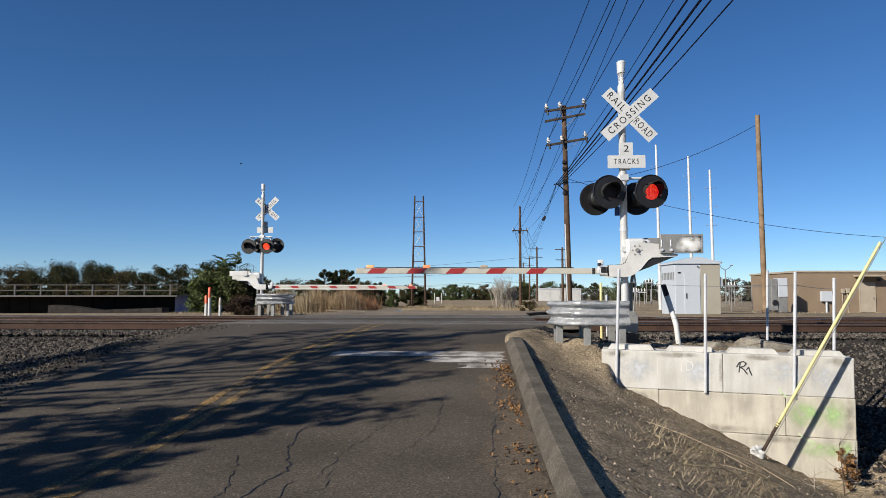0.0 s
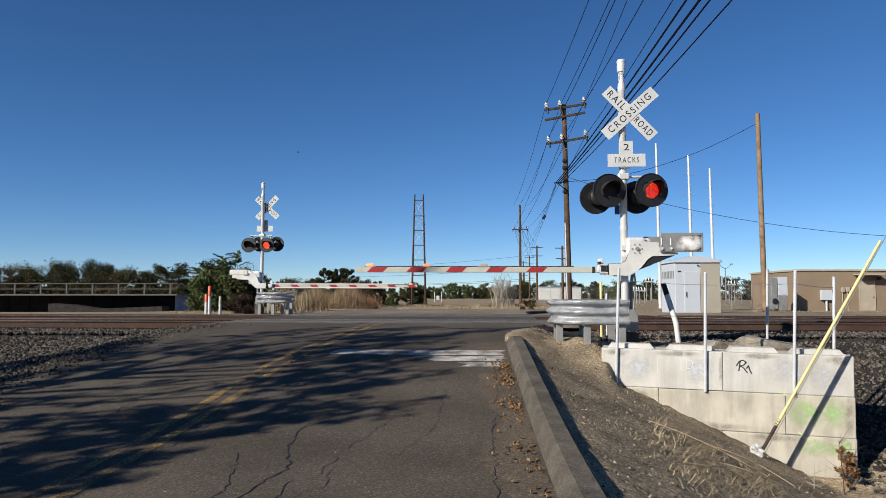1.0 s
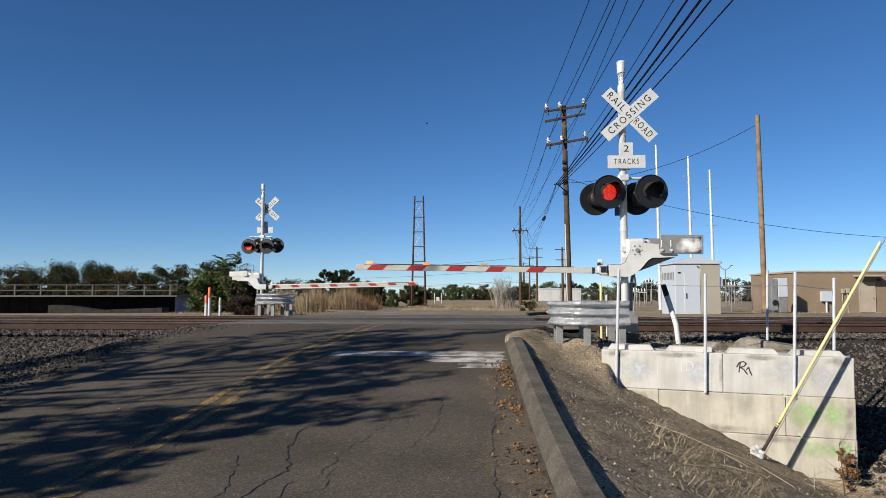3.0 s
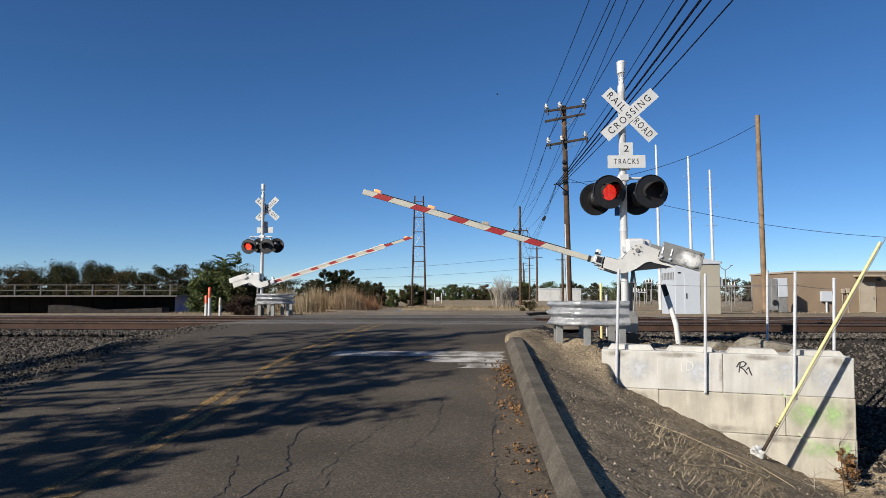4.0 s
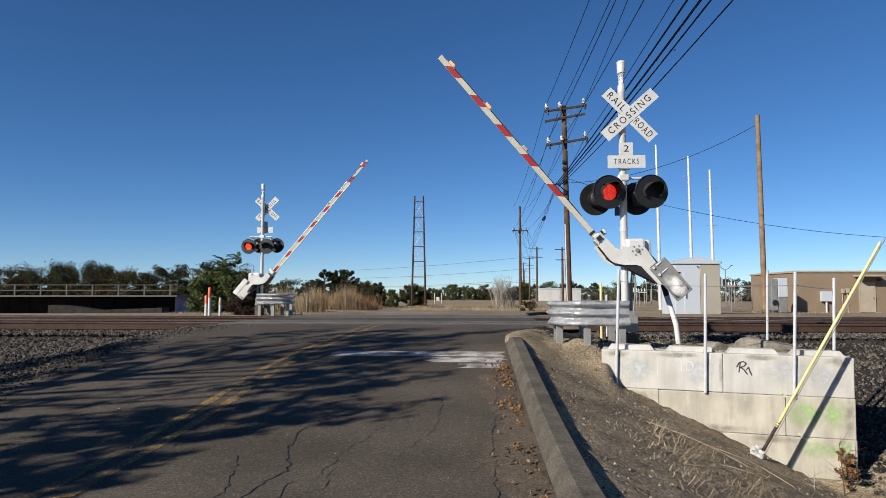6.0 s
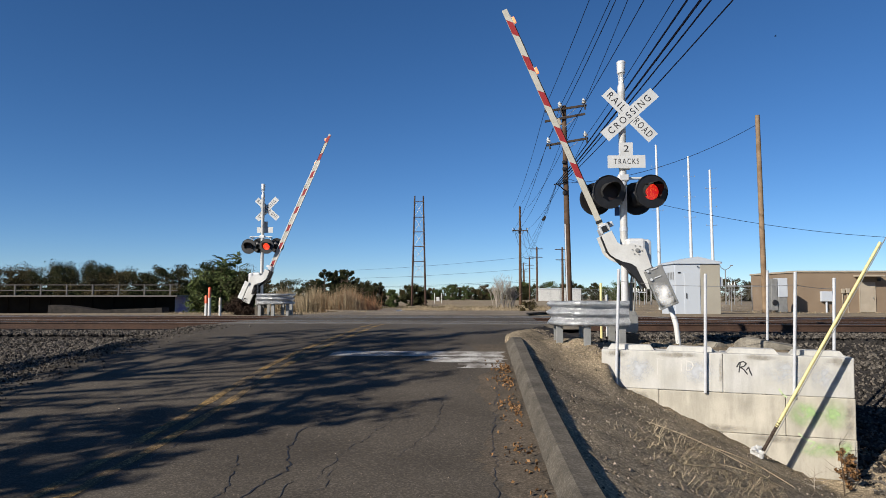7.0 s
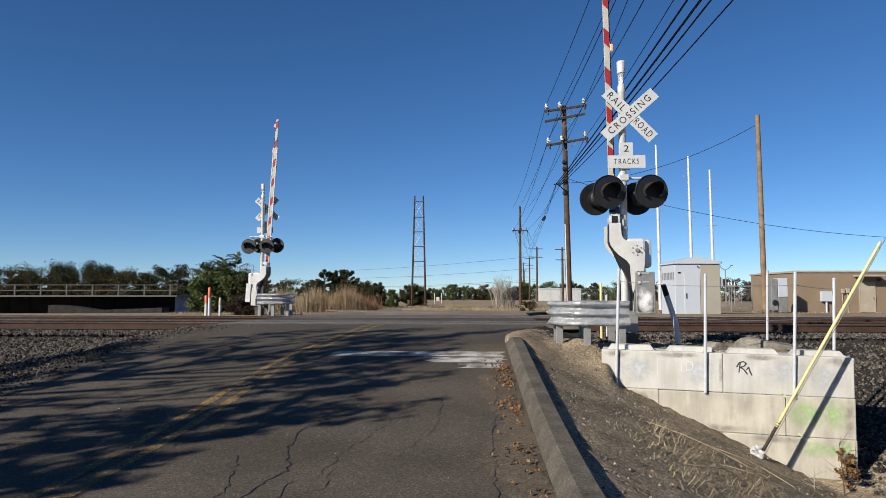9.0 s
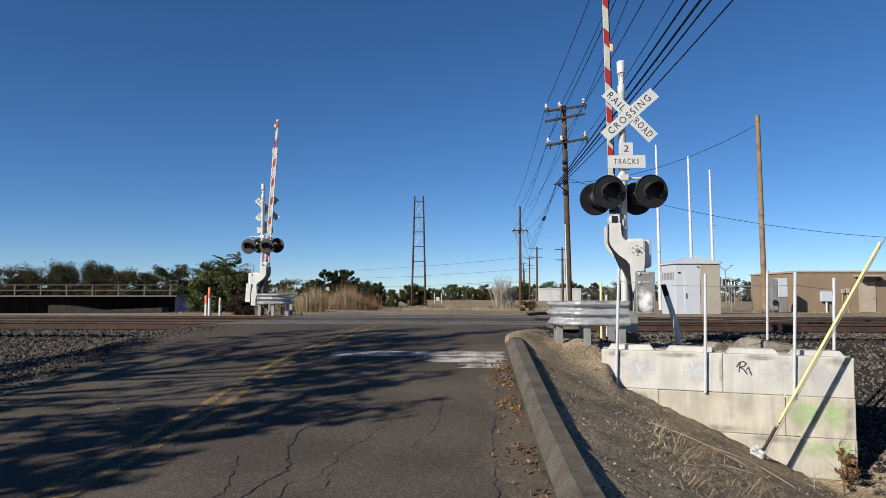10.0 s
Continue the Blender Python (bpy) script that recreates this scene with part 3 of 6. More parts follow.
def crossing_signal(m, label, reach, reds, lens_front, lens_back, group, turn_l, hub_z, weight, off=(0.04, -0.14), drop=0.0, sign_x=(0.12, 0.05)):
    s = empty("crossing_signal", m, label, "crossing signal", group)
    V = {}
    # foundation and base
    bm = bmesh.new()
    box(bm, (0.08, 0, -0.06), (0.26, 0.4, 0.50), 0.02)
    part("foundation", bm, M["kerb"], s, "weathered concrete footing")
    bm = bmesh.new()
    prism(bm, ((-0.17, 0.22), (0.2, 0.22), (0.2, 0.50), (0.15, 0.6), (-0.14, 0.6), (-0.17, 0.5)), -0.16, 0.16)
    bmesh.ops.bevel(bm, geom=bm.edges[:], offset=0.012, segments=2, affect='EDGES')
    for x in (-0.12, 0.15):
        rod(bm, (x, -0.1, 0.1), (x, -0.1, 0.24), 0.02)
        rod(bm, (x, 0.1, 0.1), (x, 0.1, 0.24), 0.02)
    part("base", bm, M["greybox"], s, "grey painted mast base")
    bm = bmesh.new()
    lathe(bm, [(0.068, 0.5), (0.068, 4.62), (0.073, 4.63), (0.073, 4.69), (0.068, 4.76), (0.05, 4.80), (0.05, 4.84)], 20)
    part("mast", bm, M["silver"], s, "silver painted steel mast", True)
    for z in (2.05, 2.9):
        bm = bmesh.new()
        lathe(bm, [(0.076, z), (0.076, z + 0.07)], 20)
        part("clamp_band", bm, M["galv"], s)
    # bell on top
    bm = bmesh.new()
    lathe(bm, [(0.03, 4.82), (0.03, 4.93), (0.05, 4.99), (0.074, 5.0), (0.076, 5.02), (0.08, 5.17), (0.084, 5.18), (0.084, 5.2), (0.07, 5.225), (0.0, 5.235)], 20)
    for k in range(4):
        a = k * math.pi / 2 + 0.4
        rod(bm, (0.05 * math.cos(a), 0.05 * math.sin(a), 4.82), (0.068 * math.cos(a), 0.068 * math.sin(a), 5.01), 0.007, seg=6)
    part("bell", bm, M["silver"], s, "silver warning bell")
    # crossbuck, lettered towards oncoming traffic and towards the tracks
    for ang, words in ((-46.5, ("RAIL", "ROAD")), (41.5, ("CROSSING",))):
        back = ang < 0
        bm = bmesh.new()
        y = -0.105 if back else -0.113
        box(bm, (0, 0, 0), (1.22, 0.005, 0.229), 0)
        blade = part("crossbuck_blade", bm, M["sign"], s, "white crossbuck blade with black lettering")
        blade.matrix_basis = Matrix.Translation((sign_x[0], y, 4.19)) @ Matrix.Rotation(radians(-ang), 4, 'Y')
        for side, words in ((0, words), (1, ("CROSSING",) if back else ("RAIL", "ROAD"))):
            rot = Matrix.Rotation(math.pi * side, 4, 'Z') @ Matrix.Translation((0, -0.0035, 0)) @ Matrix.Rotation(math.pi / 2, 4, 'X')
            if len(words) == 1:
                lettering(words[0], 0.178, rot, blade, M["ink"], 0.98)
            else:
                for w, cx in zip(words, (-0.345, 0.345)):
                    lettering(w, 0.185, Matrix.Rotation(math.pi * side, 4, 'Z') @ Matrix.Translation((cx, -0.0035, 0)) @ Matrix.Rotation(math.pi / 2, 4, 'X'), blade, M["ink"], 0.40)
    for z in (4.05, 4.25, 3.42, 3.2):
        bm = bmesh.new()
        box(bm, (0.03, -0.06, z), (0.18, 0.09, 0.03))
        part("sign_bracket", bm, M["greybox"], s)
    for w, sx, sz, z, ts, tw in (("2", 0.235, 0.235, 3.555, 0.17, 0.095), ("TRACKS", 0.68, 0.235, 3.32, 0.14, 0.45)):
        bm = bmesh.new()
        box(bm, (0, 0, 0), (sx, 0.005, sz))
        pl = part("track_count_sign", bm, M["sign"], s, "white plate with black lettering")
        pl.location = (sign_x[1], -0.108, z)
        lettering(w, ts, Matrix.Translation((0, -0.0035, 0)) @ Matrix.Rotation(math.pi / 2, 4, 'X'), pl, M["ink"], tw)
    # light arm and four flashers
    bm = bmesh.new()
    rod(bm, (-0.42, 0.02, 3.03), (0.52, 0.02, 3.03), 0.024)
    box(bm, (0, 0, 3.03), (0.2, 0.2, 0.12), 0.02)
    for x in (-0.36, 0.42):
        rod(bm, (x, -0.24, 2.98), (x, 0.3, 2.98), 0.02)
        rod(bm, (x, 0.02, 2.74), (x, 0.02, 3.05), 0.03)
    part("light_arm", bm, M["silver"], s, "silver light arm")
    for key, x in (("l", -0.33), ("r", 0.42)):
        V["front_" + key] = lamp_unit(s, x + off[0], -0.25, 2.745 - drop, turn_l, lens_front)
        V["back_" + key] = lamp_unit(s, x + off[1], 0.24, 2.68 - drop, 180 + turn_l, lens_back)
    # gate mechanism and box
    bm = bmesh.new()
    box(bm, (0.19, 0.02, hub_z - 0.03), (0.34, 0.34, 0.5), 0.05)
    box(bm, (0.03, 0, hub_z + 0.03), (0.16, 0.2, 0.1))
    box(bm, (0.03, 0, hub_z - 0.17), (0.16, 0.2, 0.1))
    box(bm, (0.40, 0.10, hub_z - 0.05), (0.18, 0.30, 0.52), 0.06)
    part("gate_mechanism", bm, M["silver"], s, "silver gate mechanism case")
    bm = bmesh.new()
    tube_path(bm, [(0.12, 0.1, 0.5), (0.13, 0.1, 1.0), (0.16, 0.06, 1.3), (0.16, 0.05, 1.45)], 0.03, 8)
    tube_path(bm, [(0.16, 0.04, 0.55), (0.2, 0.04, 1.1), (0.16, 0.0, 1.42)], 0.016, 6)
    part("conduit", bm, M["greybox"], s, "grey cable conduit")
    bm = bmesh.new()
    box(bm, (-0.12, -0.03, 2.42), (0.09, 0.012, 0.17), 0.003)
    part("notice_plate", bm, M["blue"], s, "small dark blue notice plate")
    # the arm that swings, hung on the hub
    weight_label = "grey steel counterweight plate" if weight == "greybox" else "white painted counterweight plate"
    hub = Vector((0.19, 0, hub_z))
    bm = bmesh.new()
    q = 0.01008
    outline = [(-50, 27), (-27, 26), (-20, 22), (-14, 6), (-9, -5), (-2, -11), (6, -14), (38, -11), (38, 3), (71, 7), (71, 11), (38, 13), (27, 13), (19, 18), (8, 32), (-2, 41), (-10, 46), (-18, 48), (-49, 47)]
    pts = [(x * q, -z * q) for x, z in outline]
    for y0, y1 in ((-0.215, -0.2), (0.39, 0.405)):
        prism(bm, pts, y0, y1)
    for x, z in ((-0.42, -0.37), (-0.2, -0.4), (-0.05, -0.33), (0.12, -0.16), (0.3, -0.05)):
        rod(bm, (x, -0.21, z), (x, 0.40, z), 0.022)
    arm = part("gate_arm", bm, M["white"], s, "white painted swinging gate arm")
    arm.location = hub
    bm = bmesh.new()
    rod(bm, (0, -0.245, 0), (0, 0.24, 0), 0.035, seg=16)
    for k in range(6):
        a = k * math.pi / 3
        rod(bm, (0.085 * math.cos(a), -0.227, 0.085 * math.sin(a)), (0.085 * math.cos(a), -0.205, 0.085 * math.sin(a)), 0.014, seg=6)
    part("hub", bm, M["greybox"], arm, "grey bolted hub")
    # Black filler that paints in the shade between the two arm plates.
    bm = bmesh.new()
    prism(bm, [(x * 0.97, z * 0.97) for x, z in pts[:11] + pts[15:]], -0.19, 0.10)
    part("gap_shade", bm, M["black"], arm, "black filler standing for the shade between the arm plates")
    bm = bmesh.new()
    for (x0, z0), (x1, z1) in zip(((-0.42, -0.37), (-0.2, -0.4), (-0.05, -0.33), (0.12, -0.16)), ((-0.2, -0.4), (-0.05, -0.33), (0.12, -0.16), (0.3, -0.05))):
        rod(bm, (x0, -0.2, z0), (x1, 0.39, z1), 0.016, seg=6)
        rod(bm, (x0, 0.39, z0 - 0.03), (x1, -0.2, z1 - 0.03), 0.012, seg=6)
    part("cross_bracing", bm, M["greybox"], arm, "dull steel cross bracing")
    bm = bmesh.new()
    box(bm, (0.77, -0.25, 0.11), (0.75, 0.06, 0.34), 0.012)
    part("counterweight", bm, M[weight], arm, weight_label)
    bm = bmesh.new()
    box(bm, (0.62, 0.44, 0.17), (0.75, 0.06, 0.2), 0.012)
    part("counterweight", bm, M[weight], arm, weight_label)
    for k, (px, pz, w, h) in enumerate(((0.95, 0.12, 0.40, 0.32), (0.84, 0.06, 0.46, 0.24), (0.98, 0.06, 0.32, 0.24), (0.90, 0.16, 0.40, 0.22), (0.94, 0.09, 0.40, 0.30), (0.98, 0.12, 0.34, 0.30), (0.88, 0.10, 0.44, 0.30))):
        bm = bmesh.new()
        bm.faces.new([bm.verts.new((px + sx * w / 2, -0.2815 - 0.0006 * k, pz + sz * h / 2)) for sx, sz in ((-1, -1), (1, -1), (1, 1), (-1, 1))])
        part("paint_patch", bm, M["white_mist"], arm, "white paint over scrawls")
    for x in (0.42, 0.58):
        bm = bmesh.new()
        rod(bm, (x, -0.285, 0.06), (x, -0.285, 0.18), 0.012, seg=6)
        rod(bm, (x, -0.31, 0.0), (x, -0.25, 0.0), 0.026, seg=6)
        part("bolt", bm, M["galv"], arm)
    bm = bmesh.new()
    box(bm, (-0.60, 0.0, -0.36), (0.16, 0.3, 0.13), 0.015)
    box(bm, (-0.62, 0.0, -0.24), (0.1, 0.1, 0.16), 0.02)
    box(bm, (-0.56, 0, -0.43), (0.12, 0.25, 0.05), 0.01)
    part("arm_adapter", bm, M["galv"], arm, "galvanized bolted arm adapter")
    bm = bmesh.new()
    box(bm, (-0.585, -0.155, -0.36), (0.10, 0.02, 0.09), 0.004)
    box(bm, (-0.65, -0.06, -0.25), (0.05, 0.12, 0.05), 0.004)
    rod(bm, (-0.53, -0.17, -0.30), (-0.53, -0.17, -0.44), 0.012, seg=6)
    part("shear_pin", bm, M["black"], arm, "black shear pins and clips")
    for z in (-0.29, -0.43):
        bm = bmesh.new()
        rod(bm, (-0.66, -0.18, z), (-0.52, -0.18, z), 0.014, seg=6)
        part("bolt", bm, M["silver"], arm)
    bm = bmesh.new()
    box(bm, (-0.745, 0.03, -0.37), (0.05, 0.07, 0.115), 0.006)
    part("collar", bm, M["rubber"], arm, "black collar")
    bm = bmesh.new()
    box(bm, (-(0.62 + reach) / 2, 0.03, -0.37), (reach - 0.62, 0.045, 0.104), 0.006)
    part("boom", bm, M["boom"], arm, "off-white striped barrier boom")
    for k in range(reds):
        x = -reach + 0.20 + 0.742 * k if reds == 5 else -reach + 0.02 + 0.80 * k
        bm = bmesh.new()
        prism(bm, ((x, -0.42), (x + 0.30, -0.42), (x + 0.40, -0.32), (x + 0.1, -0.32)), 0.0045, 0.0555)
        part("red_stripe", bm, M["red"], arm, "red reflective stripe")
    for k, x in enumerate((-reach + 0.26, -reach + 1.33, -reach + 2.4)):
        bm = bmesh.new()
        box(bm, (x, 0.03, -0.285), (0.13, 0.06, 0.055), 0.012)
        part("gate_light", bm, M["amber"] if k != 2 else M["tan"], arm, "small lit amber gate light" if k != 2 else "small unlit gate light")
        bm = bmesh.new()
        box(bm, (x, 0.03, -0.315), (0.22, 0.05, 0.02), 0.004)
        part("light_foot", bm, M["greybox"], arm)
    bm = bmesh.new()
    tube_path(bm, [(-reach + 0.3 + i * 0.25, 0.03, -0.306 - 0.004 * (i % 2)) for i in range(int((reach - 1.0) / 0.25))], 0.009, 5)
    part("cable", bm, M["rubber"], arm, "black cable along the boom")
    if weight == "white":      # white stiffening rails along the inner boom
        for z in (-0.445, -0.295):
            bm = bmesh.new()
            box(bm, (-(0.62 + reach * 0.82) / 2, 0.03, z), (reach * 0.82 - 0.62, 0.06, 0.045), 0.008)
            part("stiffener", bm, M["white"], arm, "white stiffening rail")
    V["arm"] = arm
    V["hub"] = hub
    return s, V


near_signal, NEAR = crossing_signal(site_pose(2.33, 12.91, 0.62), "silver crossing signal mast with crossbuck, red flashers and gate", 5.15, 5, M["lens_on"], M["lens_on"], "crossing signals", 12, 1.69, "greybox")
far_signal, FAR = crossing_signal(site_pose(-9.62, 27.94, 0.88, 180), "silver crossing signal mast beyond the tracks, gate to its side", 6.62, 8, M["lens_far"], M["lens_far"], "crossing signals", 0, 1.33, "white", (-0.2, 0.07), 0.06, (-0.14, -0.06))


# ---- crash barriers round the masts ----
def barrier(m, label):
    g = empty("crash_barrier", m, label, "crash barrier", "crash barriers")
    # beam section: offset out, height
    sec = [(0.03, 0.26), (0.075, 0.285), (0.085, 0.315), (0.075, 0.345), (0.01, 0.40), (0.0, 0.42), (0.01, 0.44), (0.07, 0.49), (0.08, 0.515), (0.07, 0.54), (0.01, 0.59), (0.0, 0.61), (0.01, 0.63), (0.08, 0.68), (0.09, 0.71), (0.08, 0.735), (0.05, 0.76)]
    sec = [(o, 0.335 + (z - 0.26) * 0.86) for o, z in sec]
    path = []
    R = 0.62
    for i in range(5):
        path.append((0.66 - i * 0.16, -R, 0, -1))
    for i in range(25):
        a = radians(-90 - 180 * i / 24)
        path.append((R * math.cos(a), R * math.sin(a), math.cos(a), math.sin(a)))
    for i in range(5):
        path.append((i * 0.16, R, 0, 1))
    bm = bmesh.new()
    rows = [[bm.verts.new((x + nx * o, y + ny * o, z)) for o, z in sec] for x, y, nx, ny in path]
    for r0, r1 in zip(rows, rows[1:]):
        for k in range(len(sec) - 1):
            bm.faces.new((r0[k], r0[k + 1], r1[k + 1], r1[k]))
    for v in bm.verts:      # knocks and buckles
        n = 0.028 * noise.noise(v.co * 4.2) + 0.012 * noise.noise(v.co * 13)
        v.co += Vector((v.co.x * n, v.co.y * n, 0)) / 0.62 + Vector((0, 0, 0.5 * n))
    bmesh.ops.solidify(bm, geom=list(bm.faces), thickness=0.006)
    part("beam", bm, M["galv"], g, "corrugated galvanized beam")
    for x, y in ((0.55, -0.56), (-0.05, -0.56), (-0.5, -0.25), (-0.5, 0.25), (0.0, 0.56), (0.55, 0.56)):
        bm = bmesh.new()
        box(bm, (x, y, 0.17), (0.12, 0.09, 0.8), 0.006)
        part("post", bm, M["greybox"], g, "grey steel post")
    return g
barrier(site_pose(1.62, 12.9, 0.63), "curved galvanized steel crash barrier round the signal mast")
barrier(site_pose(-8.95, 27.95, 0.80, 180), "curved galvanized steel crash barrier beyond the tracks")


# ---- fence posts on the wall, guy, markers ----
def pole_thing(name, p, q, r, material, label, category, group="", r1=None, seg=12):
    """A bar from p to q as one thing, its origin at its foot."""
    bm = bmesh.new()
    rod(bm, (0, 0, 0), Vector(q) - Vector(p), r, r if r1 is None else r1, seg)
    ob = part(name, bm, material, None, "", True)
    ob.location = p
    return tagged(ob, label, category, group)


def on_wall(x, z, gap=0.035):
    """A point just before the wall's face."""
    return (x, WALL_L.y + (x - WALL_L.x) * (WALL_R.y - WALL_L.y) / (WALL_R.x - WALL_L.x) - gap, z)


POSTS = [(on_wall(2.81, 0.02), on_wall(2.88, 1.92)), (on_wall(4.12, -0.03), on_wall(4.16, 1.83)), (on_wall(5.34, -0.05), on_wall(5.41, 1.85)),
         ((6.48, 14.0, 0.3), (6.53, 14.0, 1.99)), ((6.29, 11.3, 0.1), (6.35, 11.3, 1.77))]
for p, q in POSTS:
    post = empty("fence_post", Matrix.Translation(p), "galvanized steel fence post strapped to the block wall", "fence post", "wall fence posts")
    bm = bmesh.new()
    d = Vector(q) - Vector(p)
    rod(bm, (0, 0, 0), d, 0.025, seg=12)
    part("tube", bm, M["post_steel"], post, "", True)
    bm = bmesh.new()
    rod(bm, d, d + Vector((0, 0, 0.012)), 0.027, 0.018, 12)
    part("cap", bm, M["galv"], post)


def span(name, p, q, r, sag, label, category, group="", material=None, n=14, seg=5):
    p, q = Vector(p), Vector(q)
    bm = bmesh.new()
    tube_path(bm, [p.lerp(q, i / n) - Vector((0, 0, 4 * sag * (i / n) * (1 - i / n))) for i in range(n + 1)], r, seg)
    return tagged(part(name, bm, material or M["wire"]), label, category, group)


for z0, z1 in ((1.71, 1.64), (1.13, 1.08)):
    for a, b in ((0, 1), (1, 2), (2, 4)):
        pa, pb = Vector(POSTS[a][0]).lerp(Vector(POSTS[a][1]), 0.9 if z0 > 1.5 else 0.62), Vector(POSTS[b][0]).lerp(Vector(POSTS[b][1]), 0.9 if z0 > 1.5 else 0.62)
        span("fence_wire", pa, pb, 0.004, 0.015, "thin steel fence wire strung between posts", "fence wire", "wall fence wires", M["fence_wire"])


def build_guy():
    g = empty("guy_wire", Matrix.Translation((4.60, 10.3, -0.86)), "steel guy wire with a yellow plastic guard", "guy wire")
    up = Vector((1.64, -0.38, 3.09)).normalized()
    bm = bmesh.new()
    rod(bm, (0, 0, -0.1), up * 12, 0.006, seg=6)
    part("strand", bm, M["greybox"], g)
    bm = bmesh.new()
    rod(bm, up * 0.52, up * 3.55, 0.025, 0.022, 12)
    part("guard", bm, M["yellow"], g, "pale yellow plastic guard", True)
    bm = bmesh.new()
    tube_path(bm, [up * (0.12 + 0.02 * i) for i in range(26)], [0.022 + 0.006 * (i % 2) for i in range(26)], 8)
    part("preformed_grip", bm, M["tie"], g, "twisted steel grip")
    bm = bmesh.new()
    rod(bm, (-0.06, 0, -0.15), up * 0.16, 0.016, seg=8)
    box(bm, (0.0, 0, 0.02), (0.12, 0.08, 0.05), 0.012)
    part("anchor_rod", bm, M["galv"], g, "galvanized anchor rod")
    bm = bmesh.new()
    bmesh.ops.create_icosphere(bm, subdivisions=3, radius=0.085)
    for v in bm.verts:
        v.co = Vector((v.co.x * 1.0, v.co.y * 0.5, v.co.z * 0.9)) * (1 + 1.1 * noise.noise(v.co * 17)) + Vector((-0.03, -0.04, 0.10))
    part("plastic_wrap", bm, M["white"], g, "crumpled white plastic wrap")
build_guy()
tagged(pole_thing("utility_pole", (10.2, 9.0, -1.4), (10.25, 9.0, 12.6), 0.16, M["pole_wood"], "brown wooden pole that holds the guy", "utility pole", "", 0.12), kind="")


def build_marker_tube():
    g = empty("flexible_marker", Matrix.Translation((4.45, 13.2, 0.5)), "leaning white plastic marker tube with a black top", "marker post")
    pts = [Vector((0, 0, 0)), Vector((-0.03, 0.06, 0.45)), Vector((-0.12, 0.16, 0.86)), Vector((-0.145, 0.2, 0.98)), Vector((-0.185, 0.28, 1.2))]
    bm = bmesh.new()
    tube_path(bm, pts[:4], 0.05, 12)
    part("tube", bm, M["white"], g, "", True)
    bm = bmesh.new()
    tube_path(bm, pts[3:], [0.054, 0.05], 12)
    part("tip", bm, M["rubber"], g, "black tip", True)
build_marker_tube()


def marker(p, h, r, tops, label):
    g = empty("marker_post", Matrix.Translation(p), label, "marker post", "marker posts")
    bm = bmesh.new()
    lathe(bm, [(r, -0.1), (r, h * 0.75), (r * 0.98, h * 0.75)], 12)
    part("stem", bm, M["white"] if tops != "yellow" else M["yellow"], g, "", True)
    bm = bmesh.new()
    lathe(bm, [(r * 1.05, h * 0.7), (r * 1.05, h), (r * 0.6, h + r * 0.5), (0, h + r * 0.6)], 12)
    part("top", bm, M[tops], g, "coloured reflective top", True)
marker((-8.84, 26.4, 0.55), 1.23, 0.055, "orange", "white marker post with an orange top beside the tracks")
marker((-9.0, 26.5, 0.55), 0.92, 0.055, "orange", "short white marker post with an orange top")
marker((-8.5, 26.6, 0.55), 0.84, 0.05, "tan", "short pale weathered wooden marker post")
marker((3.40, 15.0, 0.5), 1.25, 0.028, "yellow", "yellow plastic marker post behind the barrier")
marker((3.57, 15.2, 0.5), 1.0, 0.026, "white", "short white marker post behind the barrier")


def build_chunks():
    for x, y, z, L, turn, tilt in ((5.72, 12.3, 0.50, 1.15, -42, 8), (5.0, 12.85, 0.45, 0.45, 20, -3)):
        bm = bmesh.new()
        prism(bm, ((-L / 2, -0.15), (L / 2, -0.15), (L / 2 - 0.05, 0.12), (L / 2 - 0.2, 0.2), (-L / 2 + 0.14, 0.2), (-L / 2 + 0.04, 0.1)), -0.17, 0.17)
        bmesh.ops.bevel(bm, geom=bm.edges[:], offset=0.02, segments=2, affect='EDGES')
        bmesh.ops.subdivide_edges(bm, edges=bm.edges[:], cuts=2, use_grid_fill=True)
        for v in bm.verts:
            v.co += Vector((1, 1, 1)) * 0.02 * noise.noise(v.co * 5)
        ob = part("concrete_chunk", bm, M["old_concrete"])
        ob.matrix_world = pose(x, y, z, 0, tilt, turn)
        tagged(ob, "broken pale concrete block lying behind the wall", "concrete block", "concrete chunks")
build_chunks()


